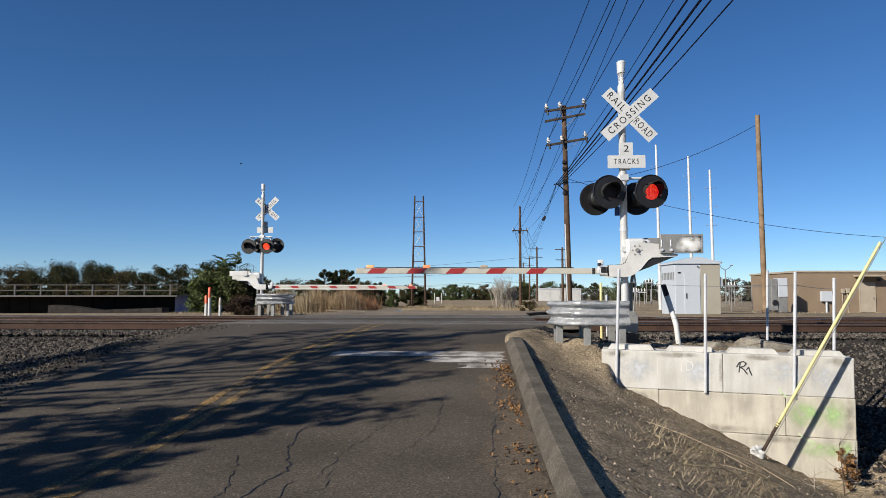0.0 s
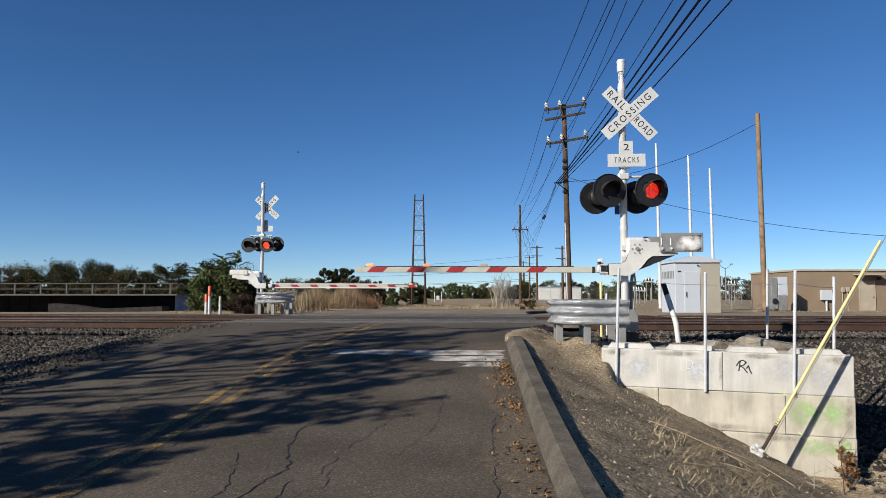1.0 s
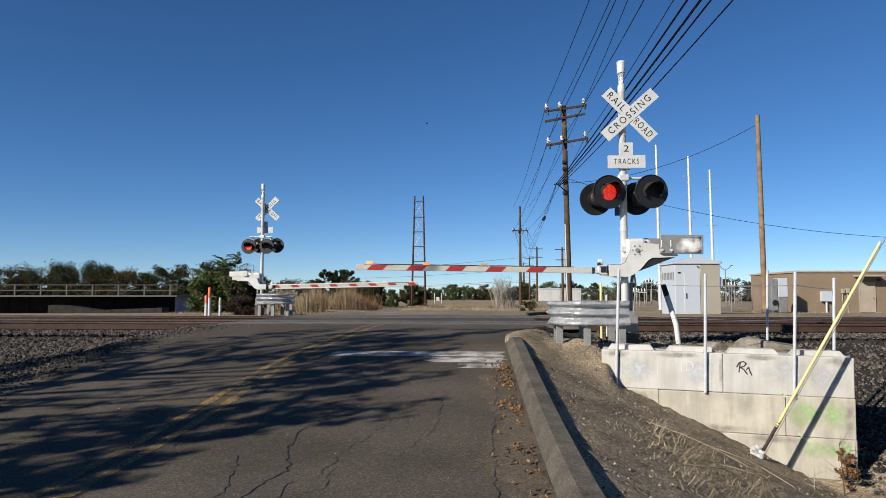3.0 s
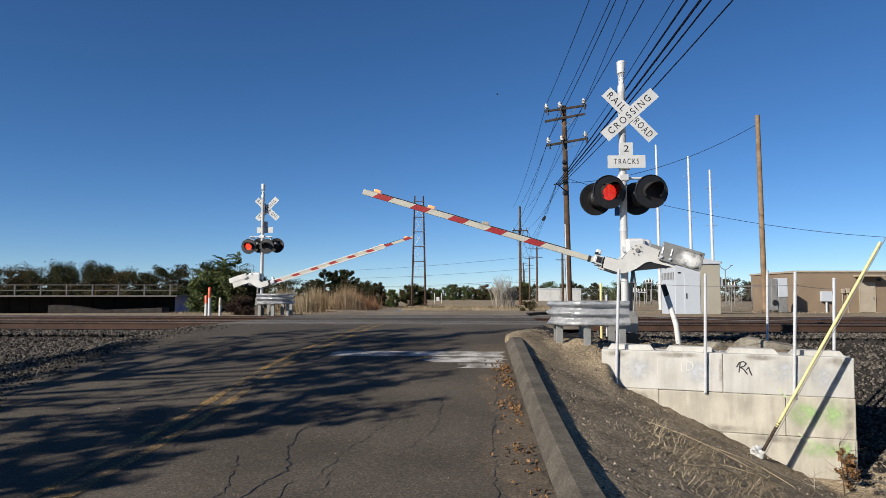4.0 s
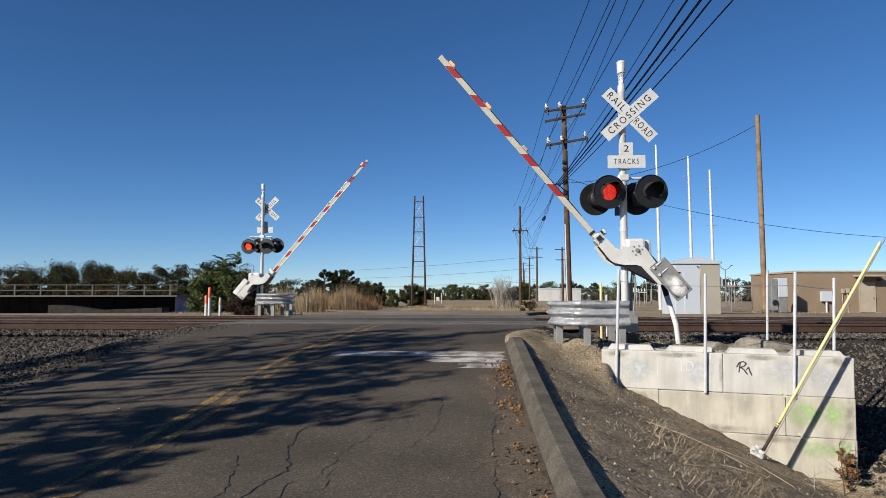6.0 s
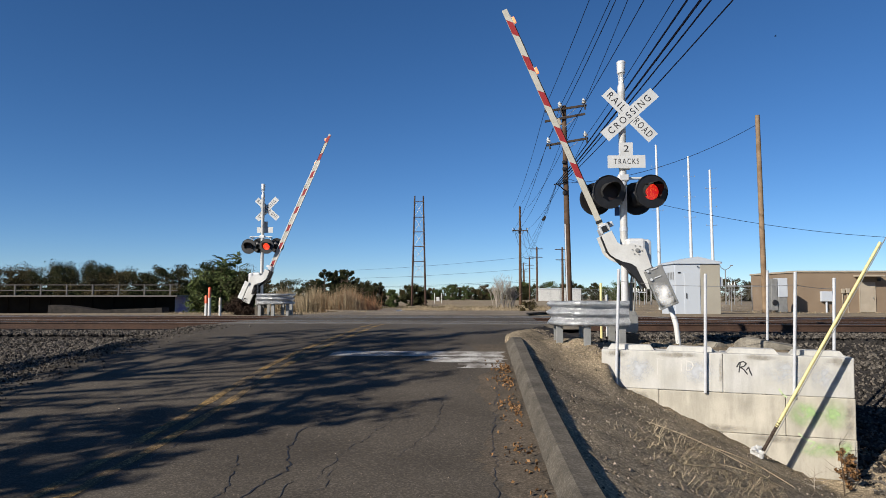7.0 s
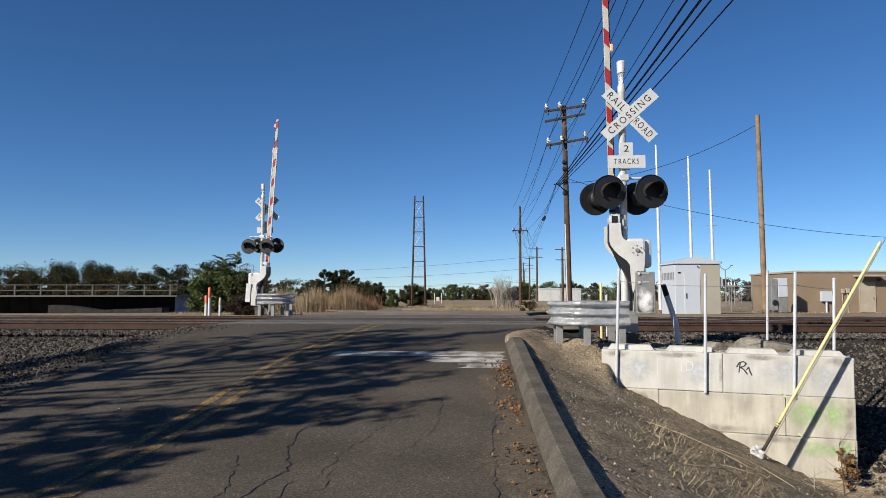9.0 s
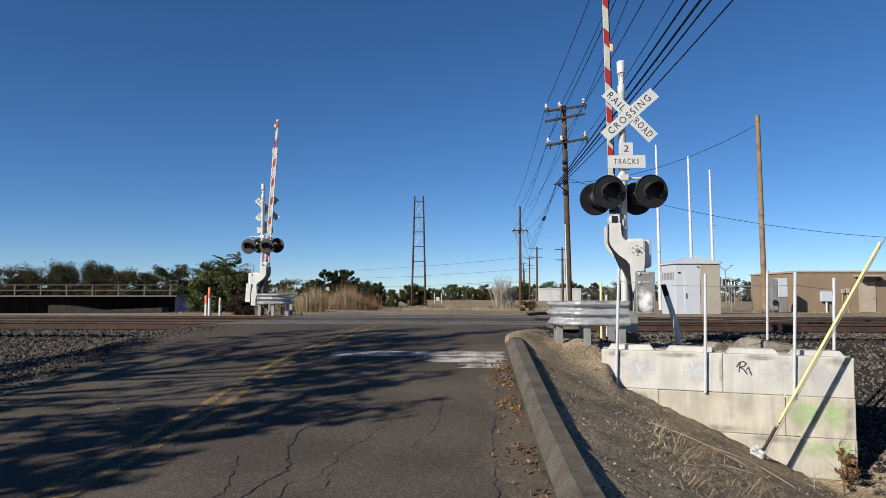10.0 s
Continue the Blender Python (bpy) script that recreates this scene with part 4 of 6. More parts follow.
# ---- scrawls on the wall ----
def build_scrawl():
    def strokes(name, paths, r, material, label, y=-0.0035):
        bm = bmesh.new()
        for path in paths:
            for (x0, z0), (x1, z1) in zip(path, path[1:]):
                d = Vector((x1 - x0, 0, z1 - z0))
                n = Vector((-d.z, 0, d.x)).normalized() * r
                e = d.normalized() * r * 0.6
                p, q = Vector((x0, y, z0)) - e, Vector((x1, y, z1)) + e
                bm.faces.new([bm.verts.new(v) for v in (p - n, q - n, q + n, p + n)])
        part(name, bm, material, wall, label)
    k = 0.0064
    def P(pts, cx, cz):
        return [(cx + x * k, cz - z * k) for x, z in pts]
    strokes("paint_scrawl", [P([(0, 14), (6, 3), (15, 0), (22, 5), (16, 12), (8, 14), (16, 19), (24, 30)], 2.06, -0.12),
                             P([(8, 4), (5, 26)], 2.06, -0.12), P([(22, 20), (27, 13), (30, 24), (34, 32)], 2.06, -0.12)], 0.009, M["ink"], "black sprayed scrawl")
    strokes("paint_scrawl", [P([(0, 0), (0, 26)], 1.24, -0.14), P([(8, 0), (20, 3), (24, 12), (18, 22), (8, 24), (8, 0)], 1.27, -0.14)], 0.009, M["white_spray"], "white sprayed bars")
    strokes("paint_scrawl", [P([(0, 0), (0, 40)], 0.88, -0.12), P([(-6, 0), (10, 2)], 0.9, -0.12)], 0.006, M["white_spray"], "faint white sprayed bars")
    def puff(cx, cz, w, h, material, label, y=-0.0037):
        bm = bmesh.new()
        bm.faces.new([bm.verts.new((cx + sx * w / 2, y, cz + sz * h / 2)) for sx, sz in ((-1, -1), (1, -1), (1, 1), (-1, 1))])
        part("spray_mist", bm, material, wall, label)
    puff(3.05, -0.88, 0.72, 0.50, M["green_mist"], "pale green sprayed mist")
    puff(3.42, -0.86, 0.50, 0.56, M["green_mist"], "pale green sprayed mist", -0.0042)
    puff(3.22, -1.40, 0.75, 0.30, M["green_mist"], "pale green sprayed mist")
    puff(3.55, -1.36, 0.28, 0.34, M["green_mist"], "pale green sprayed mist", -0.0042)
    for cx, cz, w, h in ((0.55, -0.3, 0.7, 0.52), (1.5, -0.3, 0.62, 0.5), (2.75, -0.26, 0.8, 0.44), (3.3, -0.33, 0.6, 0.5)):
        puff(cx, cz, w, h, M["grey_mist"], "pale grey paint rolled over scrawls", -0.003)
    for cx, cz, w, h in ((0.25, -0.06, 0.5, 0.16), (1.2, -0.05, 0.8, 0.13), (1.83, -0.3, 0.09, 0.6), (2.4, -0.05, 0.6, 0.12), (3.5, -0.08, 0.5, 0.2), (1.7, -1.16, 1.4, 0.16), (0.35, -0.72, 1.3, 0.24), (3.62, -0.9, 0.18, 0.7), (2.6, -1.28, 0.9, 0.14)):
        puff(cx, cz, w, h, M["soot_mist"], "dark rain stain", -0.0046)
    strokes("paint_scrawl", [P([(0, 0), (8, 12), (16, 18)], 2.66, -0.52), P([(-4, 40), (10, 52), (30, 58), (20, 70)], 2.95, -0.92)], 0.013, M["green_paint"], "green sprayed strokes")
build_scrawl()


# ---- equipment shelter ----
def build_shelter():
    s = empty("equipment_shelter", site_pose(8.18, 32.72, 0.50, 4.4), "pale steel railway equipment shelter with a closed door", "equipment shelter")
    # local: x across the front, y into the depth, front at y = 0
    bm = bmesh.new()
    box(bm, (1.04, 1.0, 1.27), (2.08, 2.0, 2.42), 0.02)
    part("body", bm, M["bunker"], s)
    bm = bmesh.new()
    box(bm, (1.62, -0.004, 1.26), (0.90, 0.02, 2.36), 0.004)
    part("side_panel", bm, M["bunker_tan"], s, "pale tan steel panel")
    bm = bmesh.new()
    for y0, y1 in ((-0.08, 2.08),):
        prism(bm, ((-0.07, 2.45), (2.15, 2.45), (2.15, 2.53), (1.04, 2.78), (-0.07, 2.53)), y0, y1)
    part("roof", bm, M["bunker"], s, "low ridged pale steel roof")
    bm = bmesh.new()
    box(bm, (0.78, -0.012, 1.07), (0.72, 0.03, 1.92), 0.008)
    door = part("door", bm, M["bunker"], s, "pale steel door")
    bm = bmesh.new()
    box(bm, (0.50, -0.045, 0.98), (0.035, 0.04, 0.24), 0.008)
    part("handle", bm, M["black"], door)
    bm = bmesh.new()
    box(bm, (0.20, -0.014, 2.04), (0.14, 0.02, 0.06), 0.004)
    part("name_plate", bm, M["ink"], s, "small dark plate")
    bm = bmesh.new()
    box(bm, (1.04, -0.05, 2.32), (0.06, 0.06, 0.05), 0.01)
    part("lamp", bm, M["black"], s, "small black lamp")
    bm = bmesh.new()
    box(bm, (2.15, 0.2, 1.62), (0.14, 0.3, 0.42), 0.02)
    part("junction_box", bm, M["bunker"], s, "pale junction box")
    bm = bmesh.new()
    box(bm, (1.04, 1.0, -0.1), (2.0, 1.95, 0.34), 0.02)
    part("plinth", bm, M["kerb"], s, "concrete plinth")
    for i in range(8):
        bm = bmesh.new()
        box(bm, (-0.012, 0.2 + i * 0.22, 1.9), (0.01, 0.10, 0.34), 0.003)
        part("vent", bm, M["greybox"], s)
build_shelter()


# ---- tan building ----
def build_building():
    h = empty("tan_building", pose(25.45, 50.0, 0.2, 0, 0, -1.5), "low tan stucco utility building with a flat roof", "building")
    bm = bmesh.new()
    box(bm, (9, 4, 1.48), (18, 8, 2.96), 0.01)
    part("wall", bm, M["stucco"], h)
    bm = bmesh.new()
    box(bm, (9, 4, 3.0), (18.16, 8.16, 0.14), 0.02)
    part("roof", bm, M["tan"], h, "pale roof edge")
    bm = bmesh.new()
    box(bm, (4.9, -0.03, 1.14), (1.02, 0.06, 2.08), 0.01)
    d = part("door", bm, M["tan"], h, "tan steel door")
    bm = bmesh.new()
    box(bm, (5.28, -0.09, 1.1), (0.06, 0.08, 0.12), 0.01)
    part("handle", bm, M["greybox"], d)
    bm = bmesh.new()
    for x in (4.36, 5.44):
        box(bm, (x, -0.03, 1.14), (0.06, 0.09, 2.14))
    box(bm, (4.9, -0.03, 2.22), (1.14, 0.09, 0.06))
    part("door_frame", bm, M["tan"], h)
    bm = bmesh.new()
    box(bm, (4.85, -0.45, 2.68), (1.75, 0.9, 0.12), 0.02)
    part("canopy", bm, M["tan"], h, "flat tan canopy over the door")
    bm = bmesh.new()
    box(bm, (5.7, -0.15, 2.4), (0.18, 0.25, 0.2), 0.03)
    part("wall_lamp", bm, M["black"], h, "dark wall lamp")
    bm = bmesh.new()
    box(bm, (1.95, -0.14, 1.22), (0.78, 0.28, 0.72), 0.02)
    rod(bm, (1.95, -0.14, 0.05), (1.95, -0.14, 0.9), 0.07)
    part("meter_cabinet", bm, M["bunker"], h, "pale grey meter cabinet on a pipe")
    for x, w, z in ((3.15, 0.22, 1.6), (3.5, 0.26, 1.62)):
        bm = bmesh.new()
        box(bm, (x, -0.09, z), (w, 0.16, 0.34), 0.03)
        rod(bm, (x, -0.06, 0.05), (x, -0.06, z), 0.03)
        part("electric_box", bm, M["tan"], h, "small tan electric box with pipe")
    # cooling units
    g = empty("cooling_unit", pose(22.62, 48.0, 0.25, 0, 0, -1.5), "pale grey cooling units stacked beside the building", "cooling unit")
    bm = bmesh.new()
    box(bm, (0.22, 0.35, 1.3), (0.44, 0.7, 2.2), 0.03)
    part("cabinet", bm, M["greybox"], g)
    bm = bmesh.new()
    box(bm, (0.80, 0.4, 1.78), (0.66, 0.8, 1.3), 0.03)
    part("upper_cabinet", bm, M["bunker"], g, "pale cabinet")
    bm = bmesh.new()
    box(bm, (0.80, 0.4, 0.6), (0.62, 0.7, 1.05), 0.03)
    part("lower_cabinet", bm, M["greybox"], g, "grey louvred cabinet")
    bm = bmesh.new()
    lathe(bm, [(0.17, 0), (0.2, 0.03), (0.17, 0.05)], 20, Matrix.Translation((0.22, -0.02, 0.75)) @ Matrix.Rotation(math.pi / 2, 4, 'X'))
    part("fan", bm, M["black"], g, "round dark fan grille")
    bm = bmesh.new()
    box(bm, (0.55, 0.4, 0.02), (1.3, 1.0, 0.2), 0.01)
    part("slab", bm, M["kerb"], g)
build_building()


# ---- poles and wires ----
def insulator(bm, p, h=0.28, r=0.09):
    lathe(bm, [(0.02, 0), (0.02, 0.06), (r, 0.08), (r * 0.5, 0.13), (r * 0.95, 0.16), (r * 0.45, 0.22), (r * 0.7, 0.25), (0, h)], 10, Matrix.Translation(p))


def line_pole(p, h, r0, r1, arms, label, turn=0, step=True):
    """A wooden line pole: arms as (height, half length, tilt, number of insulators)."""
    g = empty("utility_pole", Matrix.Translation(p) @ Matrix.Rotation(radians(turn), 4, 'Z'), label, "utility pole", "utility poles")
    bm = bmesh.new()
    rod(bm, (0.2 if step else 0, 0, -0.5), (0, 0, h), r0, r1, 14)
    part("pole", bm, M["pole_wood"], g, "", True)
    for z, half, tilt, off, n in arms:
        bm = bmesh.new()
        box(bm, (0, 0, 0), (2 * half, 0.10, 0.13), 0.01)
        arm = part("crossarm", bm, M["arm_wood"], g, "dark wooden crossarm")
        arm.matrix_basis = Matrix.Translation((off, -r1 - 0.05, z)) @ Matrix.Rotation(radians(tilt), 4, 'Y')
        for k in range(n):
            bm = bmesh.new()
            x = -half + 0.12 + (2 * half - 0.24) * ((0, 0.36, 1.0)[k] if n == 3 else (k / max(1, n - 1)))
            insulator(bm, (x, 0, 0.06), 0.42 if step else 0.26, 0.15 if step else 0.08)
            part("insulator", bm, M["white"], arm, "white porcelain insulator", True)
            bm = bmesh.new()
            rod(bm, (x, -0.08, -0.26), (x, -0.08, 0.06), 0.05, seg=8)
            part("hanging_fuse", bm, M["black"], arm, "dark hanging cutout")
        bm = bmesh.new()
        rod(bm, (off - half * 0.5, -r1 - 0.04, z), (0, -r1, z - 0.55), 0.016, seg=6)
        rod(bm, (off + half * 0.5, -r1 - 0.04, z), (0, -r1, z - 0.55), 0.016, seg=6)
        part("brace", bm, M["greybox"], g)
    return g


BIG = Vector((7.06, 40.0, 0.4))
big = line_pole(BIG, 12.15, 0.19, 0.13, ((11.95, 1.22, -8.5, 0.08, 3), (11.4, 1.2, -11, 0.03, 0), (9.98, 1.21, -10, 0.17, 3)), "tall weathered wooden utility pole with three crossarms")
bm = bmesh.new()
rod(bm, (0.06, -0.15, 0), (-0.02, -0.13, 5.2), 0.04)
part("riser_conduit", bm, M["silver"], big, "pale riser conduit")
bm = bmesh.new()
rod(bm, (-0.65, -0.15, 7.5), (0.05, -0.15, 7.55), 0.035)
rod(bm, (-0.4, -0.15, 7.5), (0, -0.15, 7.1), 0.025)
part("bracket", bm, M["black"], big, "dark cable bracket")
for z in (7.0, 7.7, 8.4, 8.8):
    bm = bmesh.new()
    box(bm, (-0.05, -0.16, z), (0.2, 0.16, 0.18), 0.03)
    part("cable_clamp", bm, M["black"], big, "dark cable clamp")

# the line runs past the camera on its right; its nearer pole stands behind
line_pole((5.2, -4.0, 0.0), 12.15, 0.19, 0.13, ((11.95, 1.22, 0, 0.08, 3), (11.4, 1.2, 0, 0.03, 0), (9.98, 1.21, 0, 0.17, 3)), "tall weathered wooden utility pole behind", 0, False)
P2 = Vector((9.45, 85.0, 0.3))
line_pole(P2, 12.1, 0.2, 0.12, ((9.1, 1.0, 0, 0, 3),), "slim wooden utility pole beside the road", 0, False)
FARP = [(20.28, 150.0, 11.7), (23.66, 190.0, 11.7), (20.63, 120.0, 9.6), (26.0, 225.0, 11.9), (24.5, 210.0, 9.0)]
for x, y, h in FARP:
    line_pole((x, y, 0.2), h, 0.24, 0.16, ((h - 0.4, 1.3, 0, 0, 0), (h - 2.2, 1.2, 0, 0, 0)), "distant wooden utility pole", 0, False)

OFF = {1: [(-1.02, 12.63, 3.88), (-0.17, 12.6, 4.42), (1.18, 12.68, 3.84)], 2: [(-0.92, 10.6, 3.71), (-0.1, 10.6, 4.53), (1.25, 10.72, 4.97)]}
for tier, r in ((1, 0.014), (2, 0.014)):
    for o, z, near_x in OFF[tier]:
        span("power_line", (near_x, -4.0, z), (BIG.x + o, 40, z), r, 0.55, "thin dark overhead power line", "power line", "power lines")
        span("power_line", (BIG.x + o, 40, z), (P2.x + o * 0.8, 85, 12.3 if tier == 1 else 9.6), r, 0.7, "thin dark overhead power line", "power line", "power lines")
for k, (dz, r, x) in enumerate(((0, 0.025, 4.41), (-0.45, 0.031, 4.85), (-0.85, 0.022, 5.17), (-1.1, 0.018, 5.92))):
    span("cable", (x, -4.0, 8.6), (BIG.x - 0.5 + 0.05 * k, 40, 7.95 - 0.06 * k), r, 0.4, "thick black overhead cable", "cable", "overhead cables")
    span("cable", (BIG.x - 0.5, 40, 7.95 - 0.06 * k), (P2.x, 85, 7.2 + 2 * dz), r * 0.35, 0.9, "sagging black overhead cable", "cable", "overhead cables")
for k, (x, y, h) in enumerate(FARP[:2]):
    for o in (-1.1, 0.2, 1.1):
        span("power_line", (P2.x + o * 0.7, 85, 9.8), (x + o, y, h), 0.02, 1.0, "thin dark overhead power line", "power line", "power lines")
for k, (z0, z1) in enumerate(((8.5, 10.0), (6.3, 7.4), (4.0, 4.9), (3.9, 4.5))):
    span("power_line", (-32, 200, z0), (20.3, 150, z1), 0.025, 0.5, "thin far overhead power line", "power line", "far power lines")
splice = span("cable_splice", (7.65, 52.0, 7.35), (7.68, 53.0, 7.30), 0.12, 0, "black splice case on a cable", "cable splice", "", M["black"])

# tan pole with its drop lines, steel masts
tp = tagged(pole_thing("wooden_pole", (16.62, 36, 0.2), (16.52, 36, 10.95), 0.145, M["tan_wood"], "tan weathered wooden pole with no crossarm", "utility pole", "", 0.115), "")
span("drop_line", (16.4, 36, 10.4), (7.1, 40, 8.0), 0.014, 0.7, "thin black drop line", "power line", "drop lines")
span("drop_line", (7.1, 40.0, 8.3), (25.5, 36.0, 4.4), 0.013, 0.75, "thin black drop line", "power line", "drop lines")
for x, y, z in ((18.72, 60.0, 14.6), (21.5, 60.0, 13.6), (23.35, 60.0, 12.4)):
    mast = pole_thing("steel_mast", (x, y, 0.1), (x - 0.12, y, z), 0.17, M["silver"], "tall tapered pale grey steel mast", "mast", "steel masts", 0.09)
    for k in range(3):
        bm = bmesh.new()
        h = z * (0.86 - 0.13 * k)
        rod(bm, (-0.55, 0, h), (0.42, 0, h), 0.011, seg=5)
        for dx in (-0.53, 0.4):
            rod(bm, (dx, 0, h), (dx, 0, h + 0.1), 0.018, seg=6)
        part("side_peg", bm, M["greybox"], mast)


def build_tower():
    g = empty("lattice_frame", Matrix.Translation((-2.79, 80, 0.2)), "brown two-legged braced timber line structure", "line structure")
    H = 12.7
    legs = ((-0.80, -0.48), (0.80, 0.50))
    for x0, x1 in legs:
        bm = bmesh.new()
        rod(bm, (x0, 0, 0), (x1, 0, H + 0.1), 0.12, 0.08)
        part("leg", bm, M["rust"], g)
    f = lambda z, k: legs[k][0] + (legs[k][1] - legs[k][0]) * z / H
    zs = [3.4, 5.2, 6.9, 8.6, 10.3, 12.1]
    for z in zs:
        bm = bmesh.new()
        rod(bm, (f(z, 0) - 0.1, -0.12, z), (f(z, 1) + 0.1, -0.12, z), 0.045, seg=6)
        part("crosspiece", bm, M["pole_wood"], g)
    for z0, z1 in zip(zs, zs[1:]):
        bm = bmesh.new()
        rod(bm, (f(z0, 0), 0, z0), (f(z1, 1), 0, z1), 0.022, seg=5)
        rod(bm, (f(z0, 1), 0.05, z0), (f(z1, 0), 0.05, z1), 0.022, seg=5)
        part("brace", bm, M["silver"], g, "pale thin cross brace")
build_tower()


# ---- foliage ----
def leaves(centres, radii, n, size, rng, flat=1.0, stretch=1.6):
    """Small leaf cards scattered through clumps."""
    c = np.repeat(np.asarray(centres, float), n, 0)
    r = np.repeat(np.asarray(radii, float), n)[:, None]
    d = rng.normal(size=c.shape)
    d /= np.linalg.norm(d, axis=1)[:, None]
    c = c + d * r * (rng.random((len(c), 1)) ** 0.45) * np.array([1, 1, flat])
    u = rng.normal(size=c.shape)
    u /= np.linalg.norm(u, axis=1)[:, None]
    w = np.cross(u, rng.normal(size=c.shape))
    w /= np.linalg.norm(w, axis=1)[:, None]
    s = size * rng.uniform(0.6, 1.4, (len(c), 1))
    a, b = u * s * stretch / 2, w * s / 2
    v = np.stack([c - a, c + b, c + a, c - b], 1).reshape(-1, 3)
    f = np.arange(len(v)).reshape(-1, 4)
    return v, f


def limb_tree(name, p, h, spread, n_clumps, n_leaves, size, leaf, label, seed, bark="bark", crown_from=0.3, trunk_r=0.1, flat=0.8, category="tree", group="trees", clump=0.28, stretch=1.6):
    """A tapered trunk, limbs that fork from it, and leaf clumps round the limb ends."""
    rng = np.random.default_rng(seed)
    g = empty(name, Matrix.Translation(p), label, category, group)
    bm = bmesh.new()
    top = Vector((rng.normal(0, 0.05) * h, rng.normal(0, 0.05) * h, h * 0.82))
    trunk = [Vector((0, 0, -0.3)), Vector((top.x * 0.3, top.y * 0.3, h * 0.3)), Vector((top.x * 0.7, top.y * 0.7, h * 0.55)), top]
    tube_path(bm, trunk, [trunk_r, trunk_r * 0.8, trunk_r * 0.5, trunk_r * 0.15], 7)
    cs, rs = [], []
    for i in range(n_clumps):
        a = rng.uniform(0, 2 * math.pi)
        z = h * rng.uniform(crown_from, 1.0)
        rel = (z / h - crown_from) / (1 - crown_from)
        reach = spread * math.sqrt(max(0.08, 1 - (2 * rel - 0.8) ** 2 / 2.2)) * rng.uniform(0.35, 1.0)
        e = Vector((reach * math.cos(a), reach * math.sin(a), z))
        st = Vector((0, 0, 0)).lerp(top, max(0.15, min(0.95, (z - 0.3 * spread) / (h * 0.82))))
        mid = st.lerp(e, 0.55) + Vector((0, 0, -0.06 * spread))
        tube_path(bm, [st, mid, e], [trunk_r * 0.35, trunk_r * 0.2, trunk_r * 0.06], 4)
        for q, rr in ((e, 1.0), (mid.lerp(e, 0.5), 0.7)):
            cs.append(q)
            rs.append(clump * spread * rr * rng.uniform(0.6, 1.3))
    part("trunk", bm, M[bark], g, "brown trunk and limbs")
    if n_leaves:
        v, f = leaves(cs, rs, n_leaves, size, rng, flat, stretch)
        soup("crown", v, f, M[leaf], g)
    return g


def blades(name, spots, h, w, material, label, category, seed, lean=0.35):
    """Grass: thin tapering blades in tufts."""
    rng = np.random.default_rng(seed)
    s = np.asarray(spots, float)
    n = len(s)
    hh = h * rng.uniform(0.4, 1.3, (n, 1)) * (0.72 + 0.16 * (np.sin(s[:, :1] * 3.1) + np.cos(s[:, 1:2] * 2.3 + s[:, :1] * 1.7)))
    a = rng.uniform(0, 2 * math.pi, n)
    d = np.stack([np.cos(a), np.sin(a), np.zeros(n)], 1)
    side = np.stack([-np.sin(a), np.cos(a), np.zeros(n)], 1) * w / 2
    l = np.abs(rng.normal(0, lean, (n, 1))) + (1.0 if lean > 1 else 0.0)
    mid = s + np.array([0, 0, 1]) * hh * 0.55 / (1 + 0.5 * l * l) + d * hh * np.minimum(l, 1.2) * 0.35
    tip = s + np.array([0, 0, 1]) * hh * (1 - 0.25 * np.minimum(l, 1)) / (1 + 0.8 * l * l) + d * hh * np.minimum(l, 1.1)
    v = np.stack([s - side, s + side, mid + side * 0.7, tip, mid - side * 0.7], 1).reshape(-1, 3)
    q = 5 * np.arange(n)[:, None]
    f = (q + np.array([0, 1, 2, 4])).tolist() + (q + np.array([4, 2, 3])).tolist()
    return tagged(soup(name, v, f, material), label, category, kind="stuff")


def gz(x, y):
    a = x * math.cos(TH) - y * math.sin(TH)
    b = x * math.sin(TH) + y * math.cos(TH)
    return ground_z(a, b)


def tufts(cx, cy, sx, sy, n_tufts, per, rad, seed):
    rng = np.random.default_rng(seed)
    c = np.stack([rng.uniform(cx - sx, cx + sx, n_tufts), rng.uniform(cy - sy, cy + sy, n_tufts)], 1)
    p = np.repeat(c, per, 0) + rng.normal(0, rad, (n_tufts * per, 2))
    return np.concatenate([p, gz(p[:, 0], p[:, 1])[:, None] - 0.01], 1)


